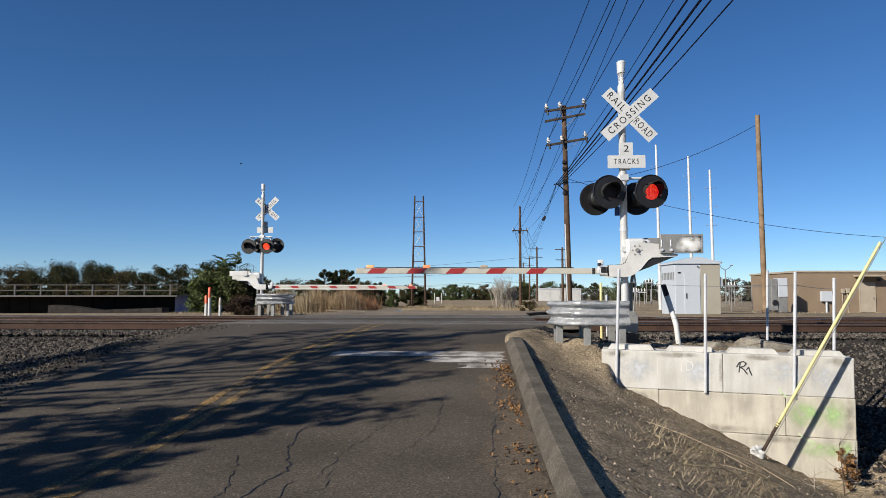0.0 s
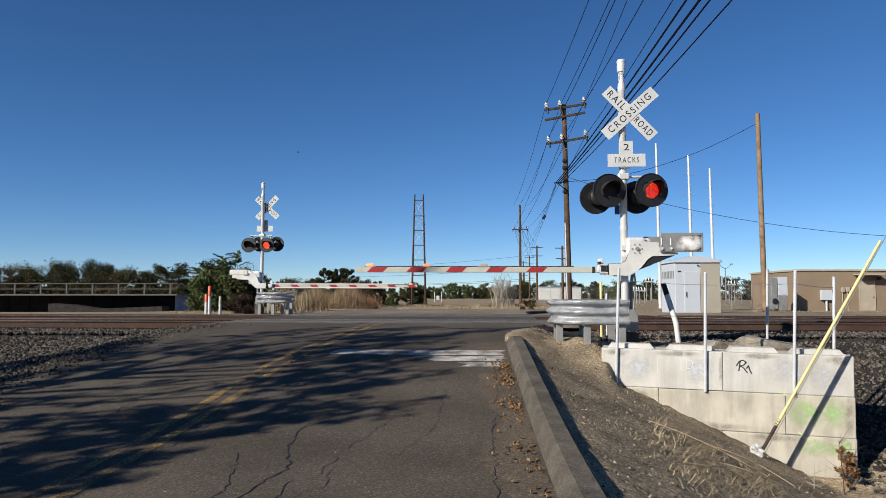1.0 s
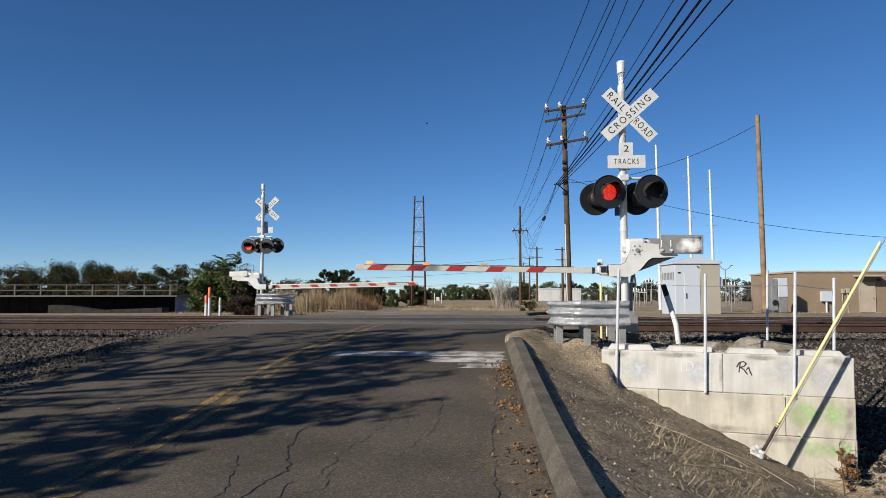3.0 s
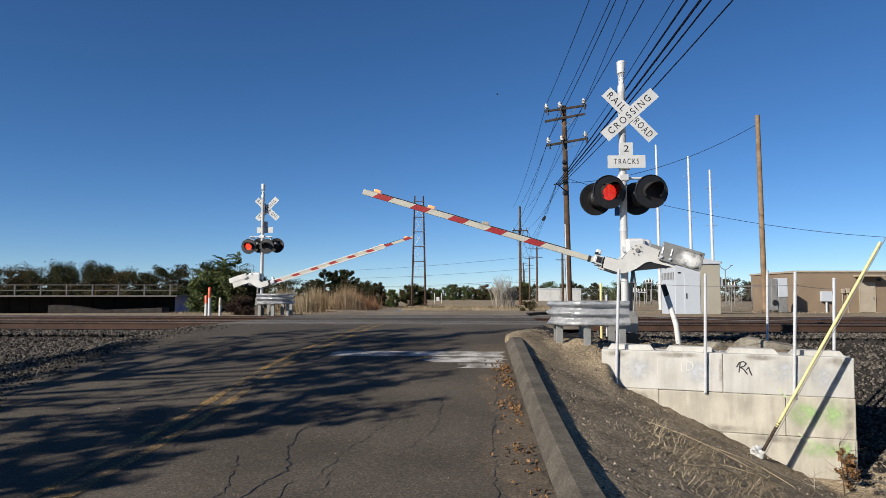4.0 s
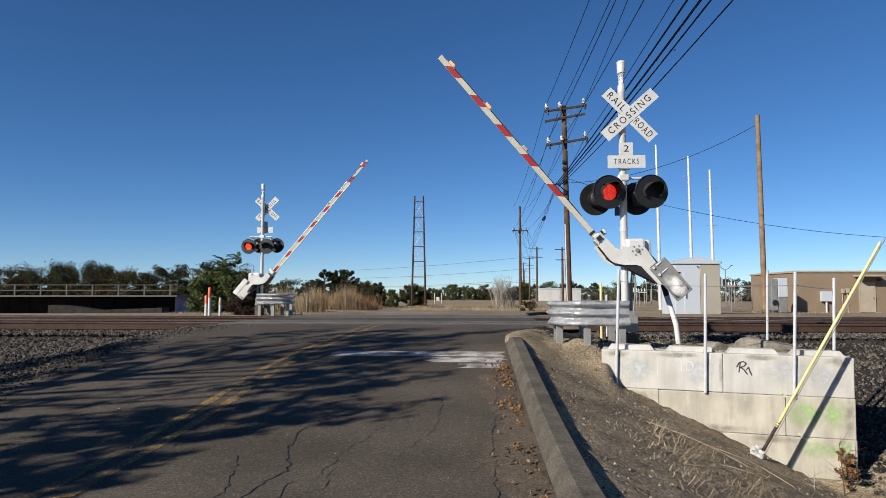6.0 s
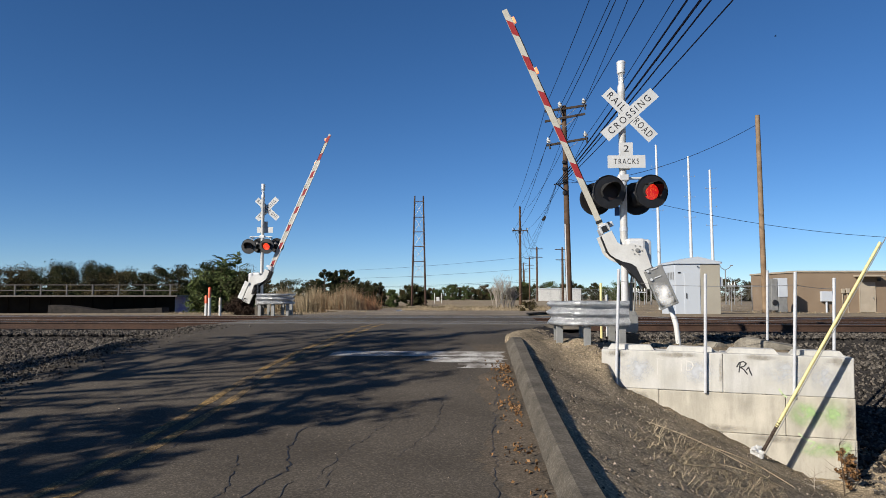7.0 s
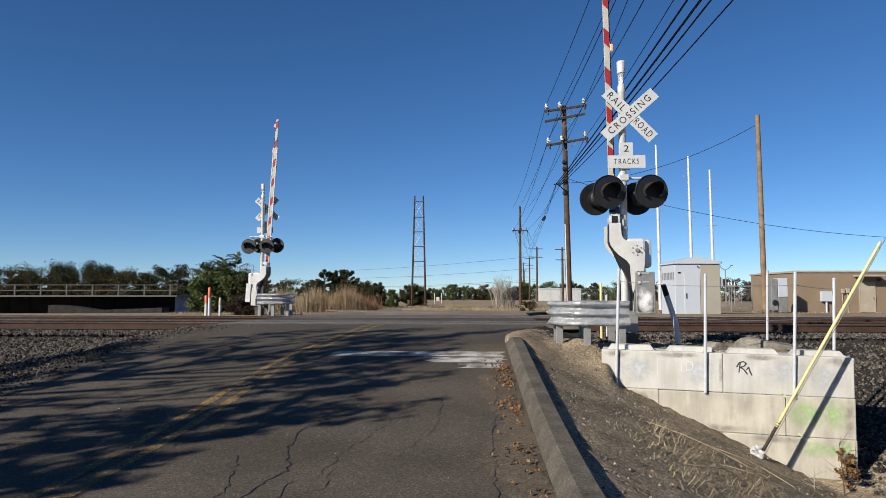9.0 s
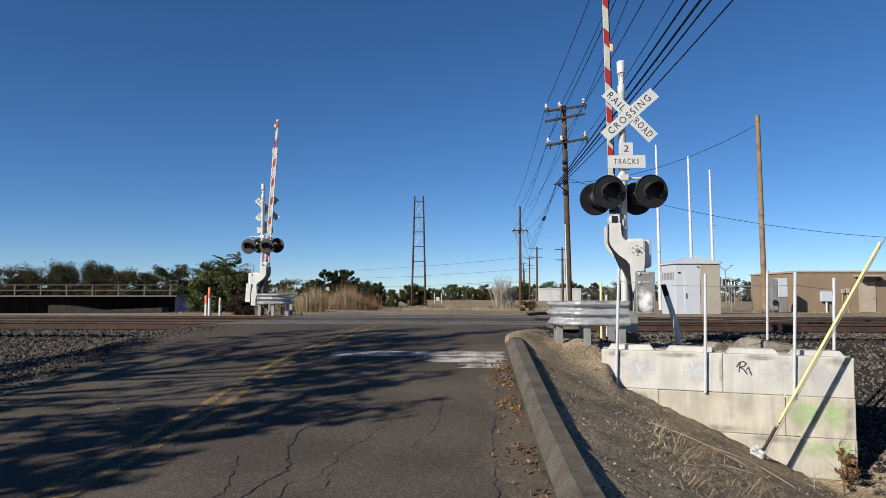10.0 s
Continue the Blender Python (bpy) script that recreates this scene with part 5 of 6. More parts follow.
def build_greenery():
    # the bush beside the far mast
    limb_tree("leafy_bush", (-10.9, 34.0, 0.55), 1.9, 1.5, 40, 110, 0.055, "leaf", "green leafy bush growing beside the tracks", 1, stretch=3.5, crown_from=0.05, trunk_r=0.06, category="bush", group="bushes")
    limb_tree("leafy_bush", (-10.1, 34.6, 0.55), 2.3, 0.95, 20, 60, 0.05, "leaf", "tall feathery green bush beside the tracks", 2, stretch=4.0, crown_from=0.25, trunk_r=0.05, category="bush", group="bushes", clump=0.22)
    limb_tree("leafy_bush", (-9.3, 33.5, 0.55), 1.9, 1.3, 26, 110, 0.08, "leaf_dark", "dense dark green bush behind the signal mast", 3, crown_from=0.05, trunk_r=0.05, category="bush", group="bushes")
    limb_tree("leafy_bush", (-12.3, 36.0, 0.3), 2.0, 1.2, 26, 100, 0.06, "leaf", "green leafy bush near the bridge", 4, crown_from=0.05, trunk_r=0.05, category="bush", group="bushes")
    limb_tree("brown_bush", (-8.4, 29.2, 0.65), 0.72, 0.72, 40, 160, 0.03, "tumble", "low brown dried bush", 5, crown_from=0.05, trunk_r=0.03, category="bush", group="bushes")
    limb_tree("leafy_bush", (4.05, 33.0, 0.55), 0.62, 0.42, 18, 60, 0.04, "leaf_brown", "small dry olive bush on bare ground", 6, crown_from=0.05, trunk_r=0.03, category="bush", group="bushes")
    # dry grass stands beyond the crossing
    blades("dry_grass", tufts(-7.5, 41.5, 2.5, 2.0, 460, 34, 0.3, 11), 1.55, 0.014, M["straw"], "tall dry straw-coloured grass", "grass", 12, 0.5)
    blades("rust_grass", tufts(-5.9, 41.8, 1.5, 2.0, 420, 34, 0.3, 13), 1.45, 0.014, M["rust_grass"], "tall dry rust-brown weeds", "grass", 14, 0.55)
    blades("field_grass", tufts(8, 62, 34, 24, 500, 14, 0.5, 15), 0.16, 0.03, M["straw"], "short dry field grass", "grass", 16, 0.5)
    blades("field_grass", tufts(3.5, 52, 6.5, 4, 420, 26, 0.3, 35), 0.5, 0.016, M["straw"], "dry straw grass in low mounds beyond the crossing", "grass", 36, 0.6)
    blades("green_grass", tufts(2.0, 62, 8, 4, 260, 22, 0.3, 37), 0.4, 0.018, M["leaf_brown"], "olive weeds in the field", "grass", 38, 0.6)
    blades("field_grass", tufts(-7, 31.5, 5, 2.0, 200, 14, 0.2, 17), 0.16, 0.012, M["straw"], "short dry grass beside the road", "grass", 18, 0.5)
    # dry weeds on the near slope and by the tracks
    blades("dry_weeds", tufts(3.2, 8.1, 0.8, 0.95, 80, 20, 0.12, 19), 0.34, 0.008, M["straw"], "dry straw weeds on the earth slope", "grass", 20, 2.0)
    blades("dry_weeds", tufts(2.7, 7.3, 0.7, 0.8, 60, 16, 0.12, 21), 0.26, 0.008, M["straw"], "dry straw weeds on the earth slope", "grass", 22, 2.2)
    limb_tree("dead_weed", (5.92, 10.38, float(gz(5.92, 10.38)) - 0.02), 0.62, 0.2, 22, 16, 0.03, "fallen", "rust-brown dead weed at the foot of the wall", 45, "bark", 0.15, 0.01, category="weed", group="weeds")
    blades("dry_weeds", tufts(4.6, 13.6, 1.5, 0.7, 30, 14, 0.1, 25), 0.10, 0.006, M["leaf_brown"], "low weeds behind the wall", "grass", 26, 0.8)
    blades("dry_weeds", tufts(-6.3, 11.2, 0.8, 0.7, 22, 26, 0.14, 27), 0.10, 0.007, M["straw"], "dry weeds between ballast stones", "grass", 28, 0.9)
    for k, (x0, y0, x1, y1) in enumerate(((2.6, 9.0, 4.0, 8.7), (3.0, 8.0, 4.1, 8.5), (2.5, 7.3, 3.4, 8.0), (3.5, 9.2, 4.4, 8.9))):
        bm = bmesh.new()
        tube_path(bm, [(x0 + (x1 - x0) * t, y0 + (y1 - y0) * t + 0.05 * math.sin(7 * t + k), float(gz(x0 + (x1 - x0) * t, y0 + (y1 - y0) * t)) + 0.02 + 0.05 * math.sin(3.1 * t)) for t in np.linspace(0, 1, 12)], 0.006, 5)
        tagged(part("dry_stalk", bm, M["straw"]), "long dry straw stalk lying on the slope", "stalk", "dry stalks")
    # feathery stems that stand out of the bush
    def fronds(x, y, h, lean, seed):
        r = np.random.default_rng(seed)
        g = empty("feathery_shoot", Matrix.Translation((x, y, 0.5)), "tall green shoot with long feathery leaves", "shrub", "feathery shoots")
        bm = bmesh.new()
        pts = [Vector((lean * (k / 5) ** 2, 0.03 * k, h * k / 5)) for k in range(6)]
        tube_path(bm, pts, [0.022 - 0.003 * k for k in range(6)], 5)
        part("stem", bm, M["bark"], g, "thin brown stem")
        vs = []
        for k in range(30):
            f = r.uniform(0.4, 1.0)
            p = np.array(pts[0].lerp(pts[-1], f)) if f < 1 else np.array(pts[-1])
            p[0] = lean * f * f
            az, el, ln = r.uniform(0, 6.28), r.uniform(0.0, 0.9), r.uniform(0.45, 0.75)
            d = np.array([math.cos(az) * math.cos(el), math.sin(az) * math.cos(el), math.sin(el)])
            side = np.cross(d, (0, 0, 1))
            side /= np.linalg.norm(side)
            for q in np.linspace(0.15, 1, 12):
                c = p + d * ln * q - np.array([0, 0, 0.25]) * ln * q * q
                for sg in (-1, 1):
                    e = c + (side * sg * 0.7 + d * 0.4 + np.array([0, 0, r.uniform(-0.7, 0.5)])) * 0.15 * (1.1 - 0.6 * q)
                    w = (d * 0.5 + np.array([0, 0, 0.8])) * 0.026
                    vs += [c - w, c + w, e + w * 0.4, e - w * 0.4]
        v = np.array(vs)
        soup("leaves", v, np.arange(len(v)).reshape(-1, 4), M["leaf"], g)
    for k, (x, h, lean) in enumerate(((-10.95, 2.75, 0.1), (-10.3, 3.0, 0.25), (-10.55, 2.4, -0.2), (-12.0, 2.5, -0.1), (-11.5, 2.2, 0.1), (-11.2, 2.6, 0.3))):
        fronds(x, 34.0 + 0.2 * k, h, lean, 70 + k)
    # far tree lines
    def row(x0, x1, y, n, h0, h1, leaf, seed, spread=0.6):
        r = random.Random(seed)
        for i in range(n):
            x = x0 + (x1 - x0) * (i + r.uniform(0.1, 0.9)) / n
            yy = y + r.uniform(-6, 6)
            h = r.uniform(h0, h1)
            lf = leaf if isinstance(leaf, str) else r.choice(leaf)
            limb_tree("tree", (x, yy, float(gz(x, yy)) - 0.1), h, h * spread * r.uniform(0.7, 1.3), 40, 105, 0.012 * h + 0.06, lf,
                      {"leaf_dark": "dark green broad tree in the distance", "leaf_brown": "autumn brown tree in the distance", "leaf": "green tree in the distance"}[lf], seed * 50 + i, crown_from=0.05, trunk_r=0.12, group="distant trees", clump=0.24)
    row(-84, -34, 112, 22, 5.8, 8.0, ("leaf_dark", "leaf_brown", "leaf_dark", "leaf_brown"), 3)
    row(-70, -30, 92, 14, 3.4, 4.8, ("leaf_dark", "leaf_brown"), 4)
    row(-80, -29, 100, 20, 3.0, 4.4, ("leaf_brown", "leaf_dark"), 14)
    row(-42, -12, 140, 14, 3.3, 4.5, ("leaf_dark", "leaf_brown"), 5)
    row(-22, -9.5, 76, 9, 1.7, 2.8, ("leaf_dark", "leaf"), 6, 0.5)
    row(-15.5, -10.5, 80, 8, 3.4, 4.8, "leaf_dark", 16, 0.22)
    row(-9, -1.5, 78, 5, 1.8, 3.0, ("leaf_dark", "leaf"), 7, 0.55)
    row(-12, 22, 190, 20, 2.8, 4.3, ("leaf_dark", "leaf_brown", "leaf"), 8)
    row(20, 60, 200, 20, 3.6, 5.4, ("leaf_dark", "leaf"), 9)
    row(38, 110, 150, 20, 3.4, 4.8, ("leaf_dark", "leaf_brown"), 10)
    limb_tree("bare_twigs", (5.75, 10.15, float(gz(5.75, 10.15)) - 0.02), 0.95, 0.42, 22, 0, 0.1, "leaf", "thin leafless brown twigs by the wall", 41, "bark", 0.15, 0.01, category="shrub", group="bare shrubs")
    limb_tree("bare_twigs", (5.1, 9.75, float(gz(5.1, 9.75)) - 0.02), 0.4, 0.5, 24, 0, 0.1, "leaf", "low tangled leafless twigs on the slope", 42, "pale_bark", 0.1, 0.008, category="shrub", group="bare shrubs")
    # bare shrubs
    def bare(x, y, h, seed):
        r = random.Random(seed)
        g = empty("bare_tree", Matrix.Translation((x, y, 0.1)), "bare pale grey leafless shrub", "shrub", "bare shrubs")
        bm = bmesh.new()
        def grow(p, d, ln, rad, level):
            q = p + d * ln
            tube_path(bm, [p, p.lerp(q, 0.5) + Vector((r.gauss(0, 0.04), r.gauss(0, 0.04), 0)) * ln, q], [rad, rad * 0.8, rad * 0.6], 4)
            if level:
                for k in range(r.choice((2, 3, 3))):
                    e = (d + Vector((r.gauss(0, 0.33), r.gauss(0, 0.33), r.gauss(0.15, 0.2)))).normalized()
                    grow(p.lerp(q, r.uniform(0.6, 1.0)), e, ln * r.uniform(0.6, 0.85), rad * 0.62, level - 1)
        for k in range(5):
            grow(Vector((r.gauss(0, 0.25), r.gauss(0, 0.2), 0)), Vector((r.gauss(0, 0.2), r.gauss(0, 0.2), 1)).normalized(), h * 0.36, 0.05, 4)
        part("branches", bm, M["pale_bark"], g)
    for x, y, h, seed in ((5.2, 60.0, 3.1, 31), (4.6, 60.6, 2.5, 32), (6.0, 61.0, 2.4, 33)):
        bare(x, y, h, seed)
build_greenery()


# ---- bridge and creek on the far side ----
def build_bridge():
    g = empty("bridge", pose(-35.6, 70, 0, 0, 0, 0), "dark steel girder, its lower part standing for the shade under the deck bridge with a pale railing over a creek", "bridge")
    # Deep, near-black girder; its lower part stands for the shaded void below.
    bm = bmesh.new()
    box(bm, (-11, 0, 0.55), (42, 0.5, 1.75), 0.03)
    part("girder", bm, M["bridge"], g, "dark steel girder, its lower part standing for the shade under the deck")
    for i in range(20):
        bm = bmesh.new()
        box(bm, (-31 + i * 2.1, -0.30, 0.5), (0.12, 0.12, 1.6))
        part("stiffener", bm, M["bridge"], g)
    bm = bmesh.new()
    box(bm, (-11, 1.4, 1.42), (42, 8.6, 0.16), 0.02)
    part("deck", bm, M["bridge_rail"], g, "pale deck edge")
    for i in range(17):
        bm = bmesh.new()
        box(bm, (9.3 - i * 2.5, -2.8, 2.0), (0.14, 0.1, 1.1))
        part("rail_post", bm, M["bridge_rail"], g)
    for z in (1.98, 2.5):
        bm = bmesh.new()
        box(bm, (-11, -2.8, z), (42, 0.06, 0.07))
        part("handrail", bm, M["bridge_rail"], g)
    bm = bmesh.new()
    box(bm, (9.6, 1.4, -0.4), (1.3, 4.2, 3.5), 0.04)
    part("abutment", bm, M["purple"], g, "concrete abutment with purple and white paint")
    bm = bmesh.new()
    prism(bm, ((-1.2, 0.6), (0.6, 0.5), (3.2, 0.12), (9.4, 0.35), (9.4, -1.8), (-1.2, -1.8)), -5.0, -3.2)
    bank = tagged(part("creek_bank", bm, M["ballast"]), "grey earth bank of the creek under the bridge", "bank", kind="structure")
    bank.location = (-35.6, 70, 0)
build_bridge()


def build_white_shed():
    g = empty("long_shed", pose(22.2, 160, 0.2), "low white distant industrial building", "building")
    bm = bmesh.new()
    box(bm, (4.75, 3, 1.4), (9.5, 6, 2.8), 0.02)
    part("wall", bm, M["white"], g)
    bm = bmesh.new()
    box(bm, (4.75, 3, 2.88), (9.7, 6.2, 0.16), 0.02)
    part("roof", bm, M["bunker"], g)
    for x in (2.4, 4.8, 7.2):
        bm = bmesh.new()
        box(bm, (x, -0.02, 1.4), (0.06, 0.05, 2.7))
        part("panel_joint", bm, M["greybox"], g)
build_white_shed()


def chain_fence(p, q, n, h, label):
    p, q = Vector(p), Vector(q)
    g = empty("chain_link_fence", Matrix.Translation(p), label, "fence", "fences")
    d = q - p
    for i in range(n + 1):
        bm = bmesh.new()
        c = d * i / n
        rod(bm, c + Vector((0, 0, -0.2)), c + Vector((0, 0, h)), 0.035, seg=6)
        part("post", bm, M["fence_wire"], g)
    for z in (0.1, h - 0.03):
        bm = bmesh.new()
        rod(bm, Vector((0, 0, z)), d + Vector((0, 0, z)), 0.022, seg=5)
        part("rail", bm, M["fence_wire"], g)
    bm = bmesh.new()
    L = d.length
    u = d.normalized()
    k = int(L / 0.22)
    for i in range(-int(h / 0.22), k):
        for s in (1, -1):
            x0, x1 = i * 0.22, i * 0.22 + h
            if x0 < 0 or x1 > L:
                continue
            za, zb = (0.05, h - 0.05) if s > 0 else (h - 0.05, 0.05)
            rod(bm, u * x0 + Vector((0, 0, za)), u * x1 + Vector((0, 0, zb)), 0.0028, seg=3)
    part("mesh", bm, M["fence_wire"], g)
chain_fence((17.6, 54, 0.2), (25.3, 53.5, 0.2), 5, 2.1, "grey chain-link fence in front of the yard")
def yard_things():
    # double-headed yard lamp, small white cabinet on legs, switchyard frames
    g = empty("yard_lamp", Matrix.Translation((40.6, 100, 0.2)), "tall grey double-headed yard lamp", "street lamp")
    bm = bmesh.new()
    rod(bm, (0, 0, 0), (0, 0, 5.0), 0.1, 0.07)
    part("pole", bm, M["greybox"], g)
    for s in (-1, 1):
        bm = bmesh.new()
        tube_path(bm, [(0, 0, 4.9), (s * 0.5, 0, 5.2), (s * 0.8, 0, 5.5)], 0.05, 6)
        box(bm, (s * 0.9, 0, 5.6), (0.4, 0.2, 0.14), 0.02)
        part("lamp_head", bm, M["greybox"], g)
    g = empty("signal_cabinet", Matrix.Translation((-0.8, 110, 0.3)) @ Matrix.Scale(0.6, 4), "small white distant cabinet on a frame", "cabinet")
    bm = bmesh.new()
    box(bm, (0, 0, 1.0), (0.8, 0.8, 1.1), 0.05)
    part("cabinet", bm, M["white"], g)
    for x in (-0.9, 0.9):
        bm = bmesh.new()
        box(bm, (x, 0, 1.2), (0.16, 0.2, 2.8))
        part("leg", bm, M["white"], g)
    r = random.Random(4)
    for i in range(12):
        x = 26 + i * 1.15 + r.uniform(-0.3, 0.3)
        h = r.uniform(1.6, 3.4)
        g = empty("switchgear_frame", Matrix.Translation((x, 95 + r.uniform(-3, 3), 0.2)), "grey steel switchyard frame with insulators", "switchgear", "switchyard frames")
        for dx in (-0.35, 0.35):
            bm = bmesh.new()
            rod(bm, (dx, 0, -0.1), (dx, 0, h), 0.06, seg=6)
            part("upright", bm, M["greybox"], g)
        bm = bmesh.new()
        box(bm, (0, 0, h), (1.1, 0.12, 0.12))
        part("beam", bm, M["galv"], g)
        for dx in (-0.4, 0, 0.4):
            bm = bmesh.new()
            insulator(bm, (dx, 0, h + 0.05), 0.5, 0.12)
            part("insulator", bm, M["silver"], g)
yard_things()
chain_fence((12.0, 90, 0.1), (60.0, 92, 0.1), 16, 2.2, "distant grey chain-link fence round a yard")


# ---- the tree behind the camera that shades the road ----
def build_shade_trees():
    """One wide roadside tree: boughs that end in upright leafy sprays, thin enough to let the sun through."""
    rng = np.random.default_rng(61)
    foot = Vector((-12.4, 3.35, -0.4))
    across = Vector((-math.cos(radians(SUN_AZ)), math.sin(radians(SUN_AZ)), 0))     # square to the sunlight
    along = Vector((math.sin(radians(SUN_AZ)), math.cos(radians(SUN_AZ)), 0))
    g = empty("shade_tree", Matrix.Translation(foot), "wide leafy roadside tree shading the road", "tree", "roadside trees")
    bm = bmesh.new()
    top = Vector((0.2, 0.1, 8.2))
    tube_path(bm, [(0, 0, -0.3), (0.05, 0, 2.0), (0.1, 0.05, 4.6), top], [0.24, 0.2, 0.13, 0.03], 9)
    vs, fs, count = [], [], 0
    for i in range(46):
        u = -4.5 + 8.2 * ((0.31 + 0.618034 * i) % 1.0)
        high = 9.85 - 0.29 * u * u if u < 2.2 else 6.3
        low = 4.5
        z = low + (high - low) * ((i + rng.random()) / 46) ** 0.52
        e = across * u + along * rng.normal(0, 0.5) + Vector((0, 0, z))
        st = Vector((0, 0, 0)).lerp(top, max(0.3, min(0.95, (z - 1.6 - 0.35 * abs(u)) / 8.2)))
        mid = st.lerp(e, 0.55) + Vector((0, 0, -0.25))
        tube_path(bm, [st, mid, e], [0.06, 0.035, 0.012], 5)
        for k in range(rng.integers(2, 6)):
            c = e + across * rng.normal(0, 0.26) + along * rng.normal(0, 0.3) + Vector((0, 0, rng.normal(-0.1, 0.35)))
            tube_path(bm, [e, c], [0.010, 0.004], 4)
            n = int(rng.integers(34, 60))
            t = rng.uniform(-1, 1, (n, 1))
            wide = 0.17 * (1 - np.abs(t) ** 1.5) + 0.02
            p = np.array(c)[None] + rng.normal(0, 1, (n, 3)) * np.array([1, 1, 0.3]) * wide + np.array([0, 0, 1]) * t * rng.uniform(0.3, 0.7)
            v, f = leaves(p, np.full(n, 0.02), 1, 0.115, rng)
            vs.append(v)
            fs.append(f + count)
            count += len(v)
    part("trunk", bm, M["bark"], g, "brown trunk and limbs")
    soup("crown", np.concatenate(vs), np.concatenate(fs), M["leaf"], g)
build_shade_trees()


# ---- loose stones, fallen leaves, cracks ----
def rocks(name, pts, r0, r1, material, label, seed):
    """Angular stones, twelve triangles or so each, joined."""
    rng = np.random.default_rng(seed)
    ico = np.array([(0, 0, 1), (0.89, 0, 0.2), (0.28, 0.85, 0.2), (-0.72, 0.53, 0.2), (-0.72, -0.53, 0.2), (0.28, -0.85, 0.2), (0, 0, -0.7)])
    tri = np.array([(0, 1, 2), (0, 2, 3), (0, 3, 4), (0, 4, 5), (0, 5, 1), (6, 2, 1), (6, 3, 2), (6, 4, 3), (6, 5, 4), (6, 1, 5)])
    pts = np.asarray(pts, float)
    n = len(pts)
    s = rng.uniform(r0, r1, (n, 1, 1)) * rng.uniform(0.6, 1.2, (n, 1, 3))
    v = ico[None] * (1 + rng.normal(0, 0.18, (n, 7, 1))) * s
    a = rng.uniform(0, 6.28, n)
    c, si = np.cos(a), np.sin(a)
    t = rng.normal(0, 0.5, n)
    ct, st = np.cos(t), np.sin(t)
    x, y, z = v[..., 0], v[..., 1], v[..., 2]
    y, z = y * ct[:, None] - z * st[:, None], y * st[:, None] + z * ct[:, None]
    v = np.stack([x * c[:, None] - y * si[:, None], x * si[:, None] + y * c[:, None], z], -1) + pts[:, None]
    f = (tri[None] + 7 * np.arange(n)[:, None, None]).reshape(-1, 3)
    return tagged(soup(name, v.reshape(-1, 3), f, material), label, "gravel", kind="stuff")


def scatter(a0, a1, b0, b1, n, seed, lift=0.0):
    rng = np.random.default_rng(seed)
    a, b = rng.uniform(a0, a1, n), rng.uniform(b0, b1, n)
    z = ground_z(a, b) + lift
    return np.stack([a * math.cos(TH) + b * math.sin(TH), -a * math.sin(TH) + b * math.cos(TH), z], 1)


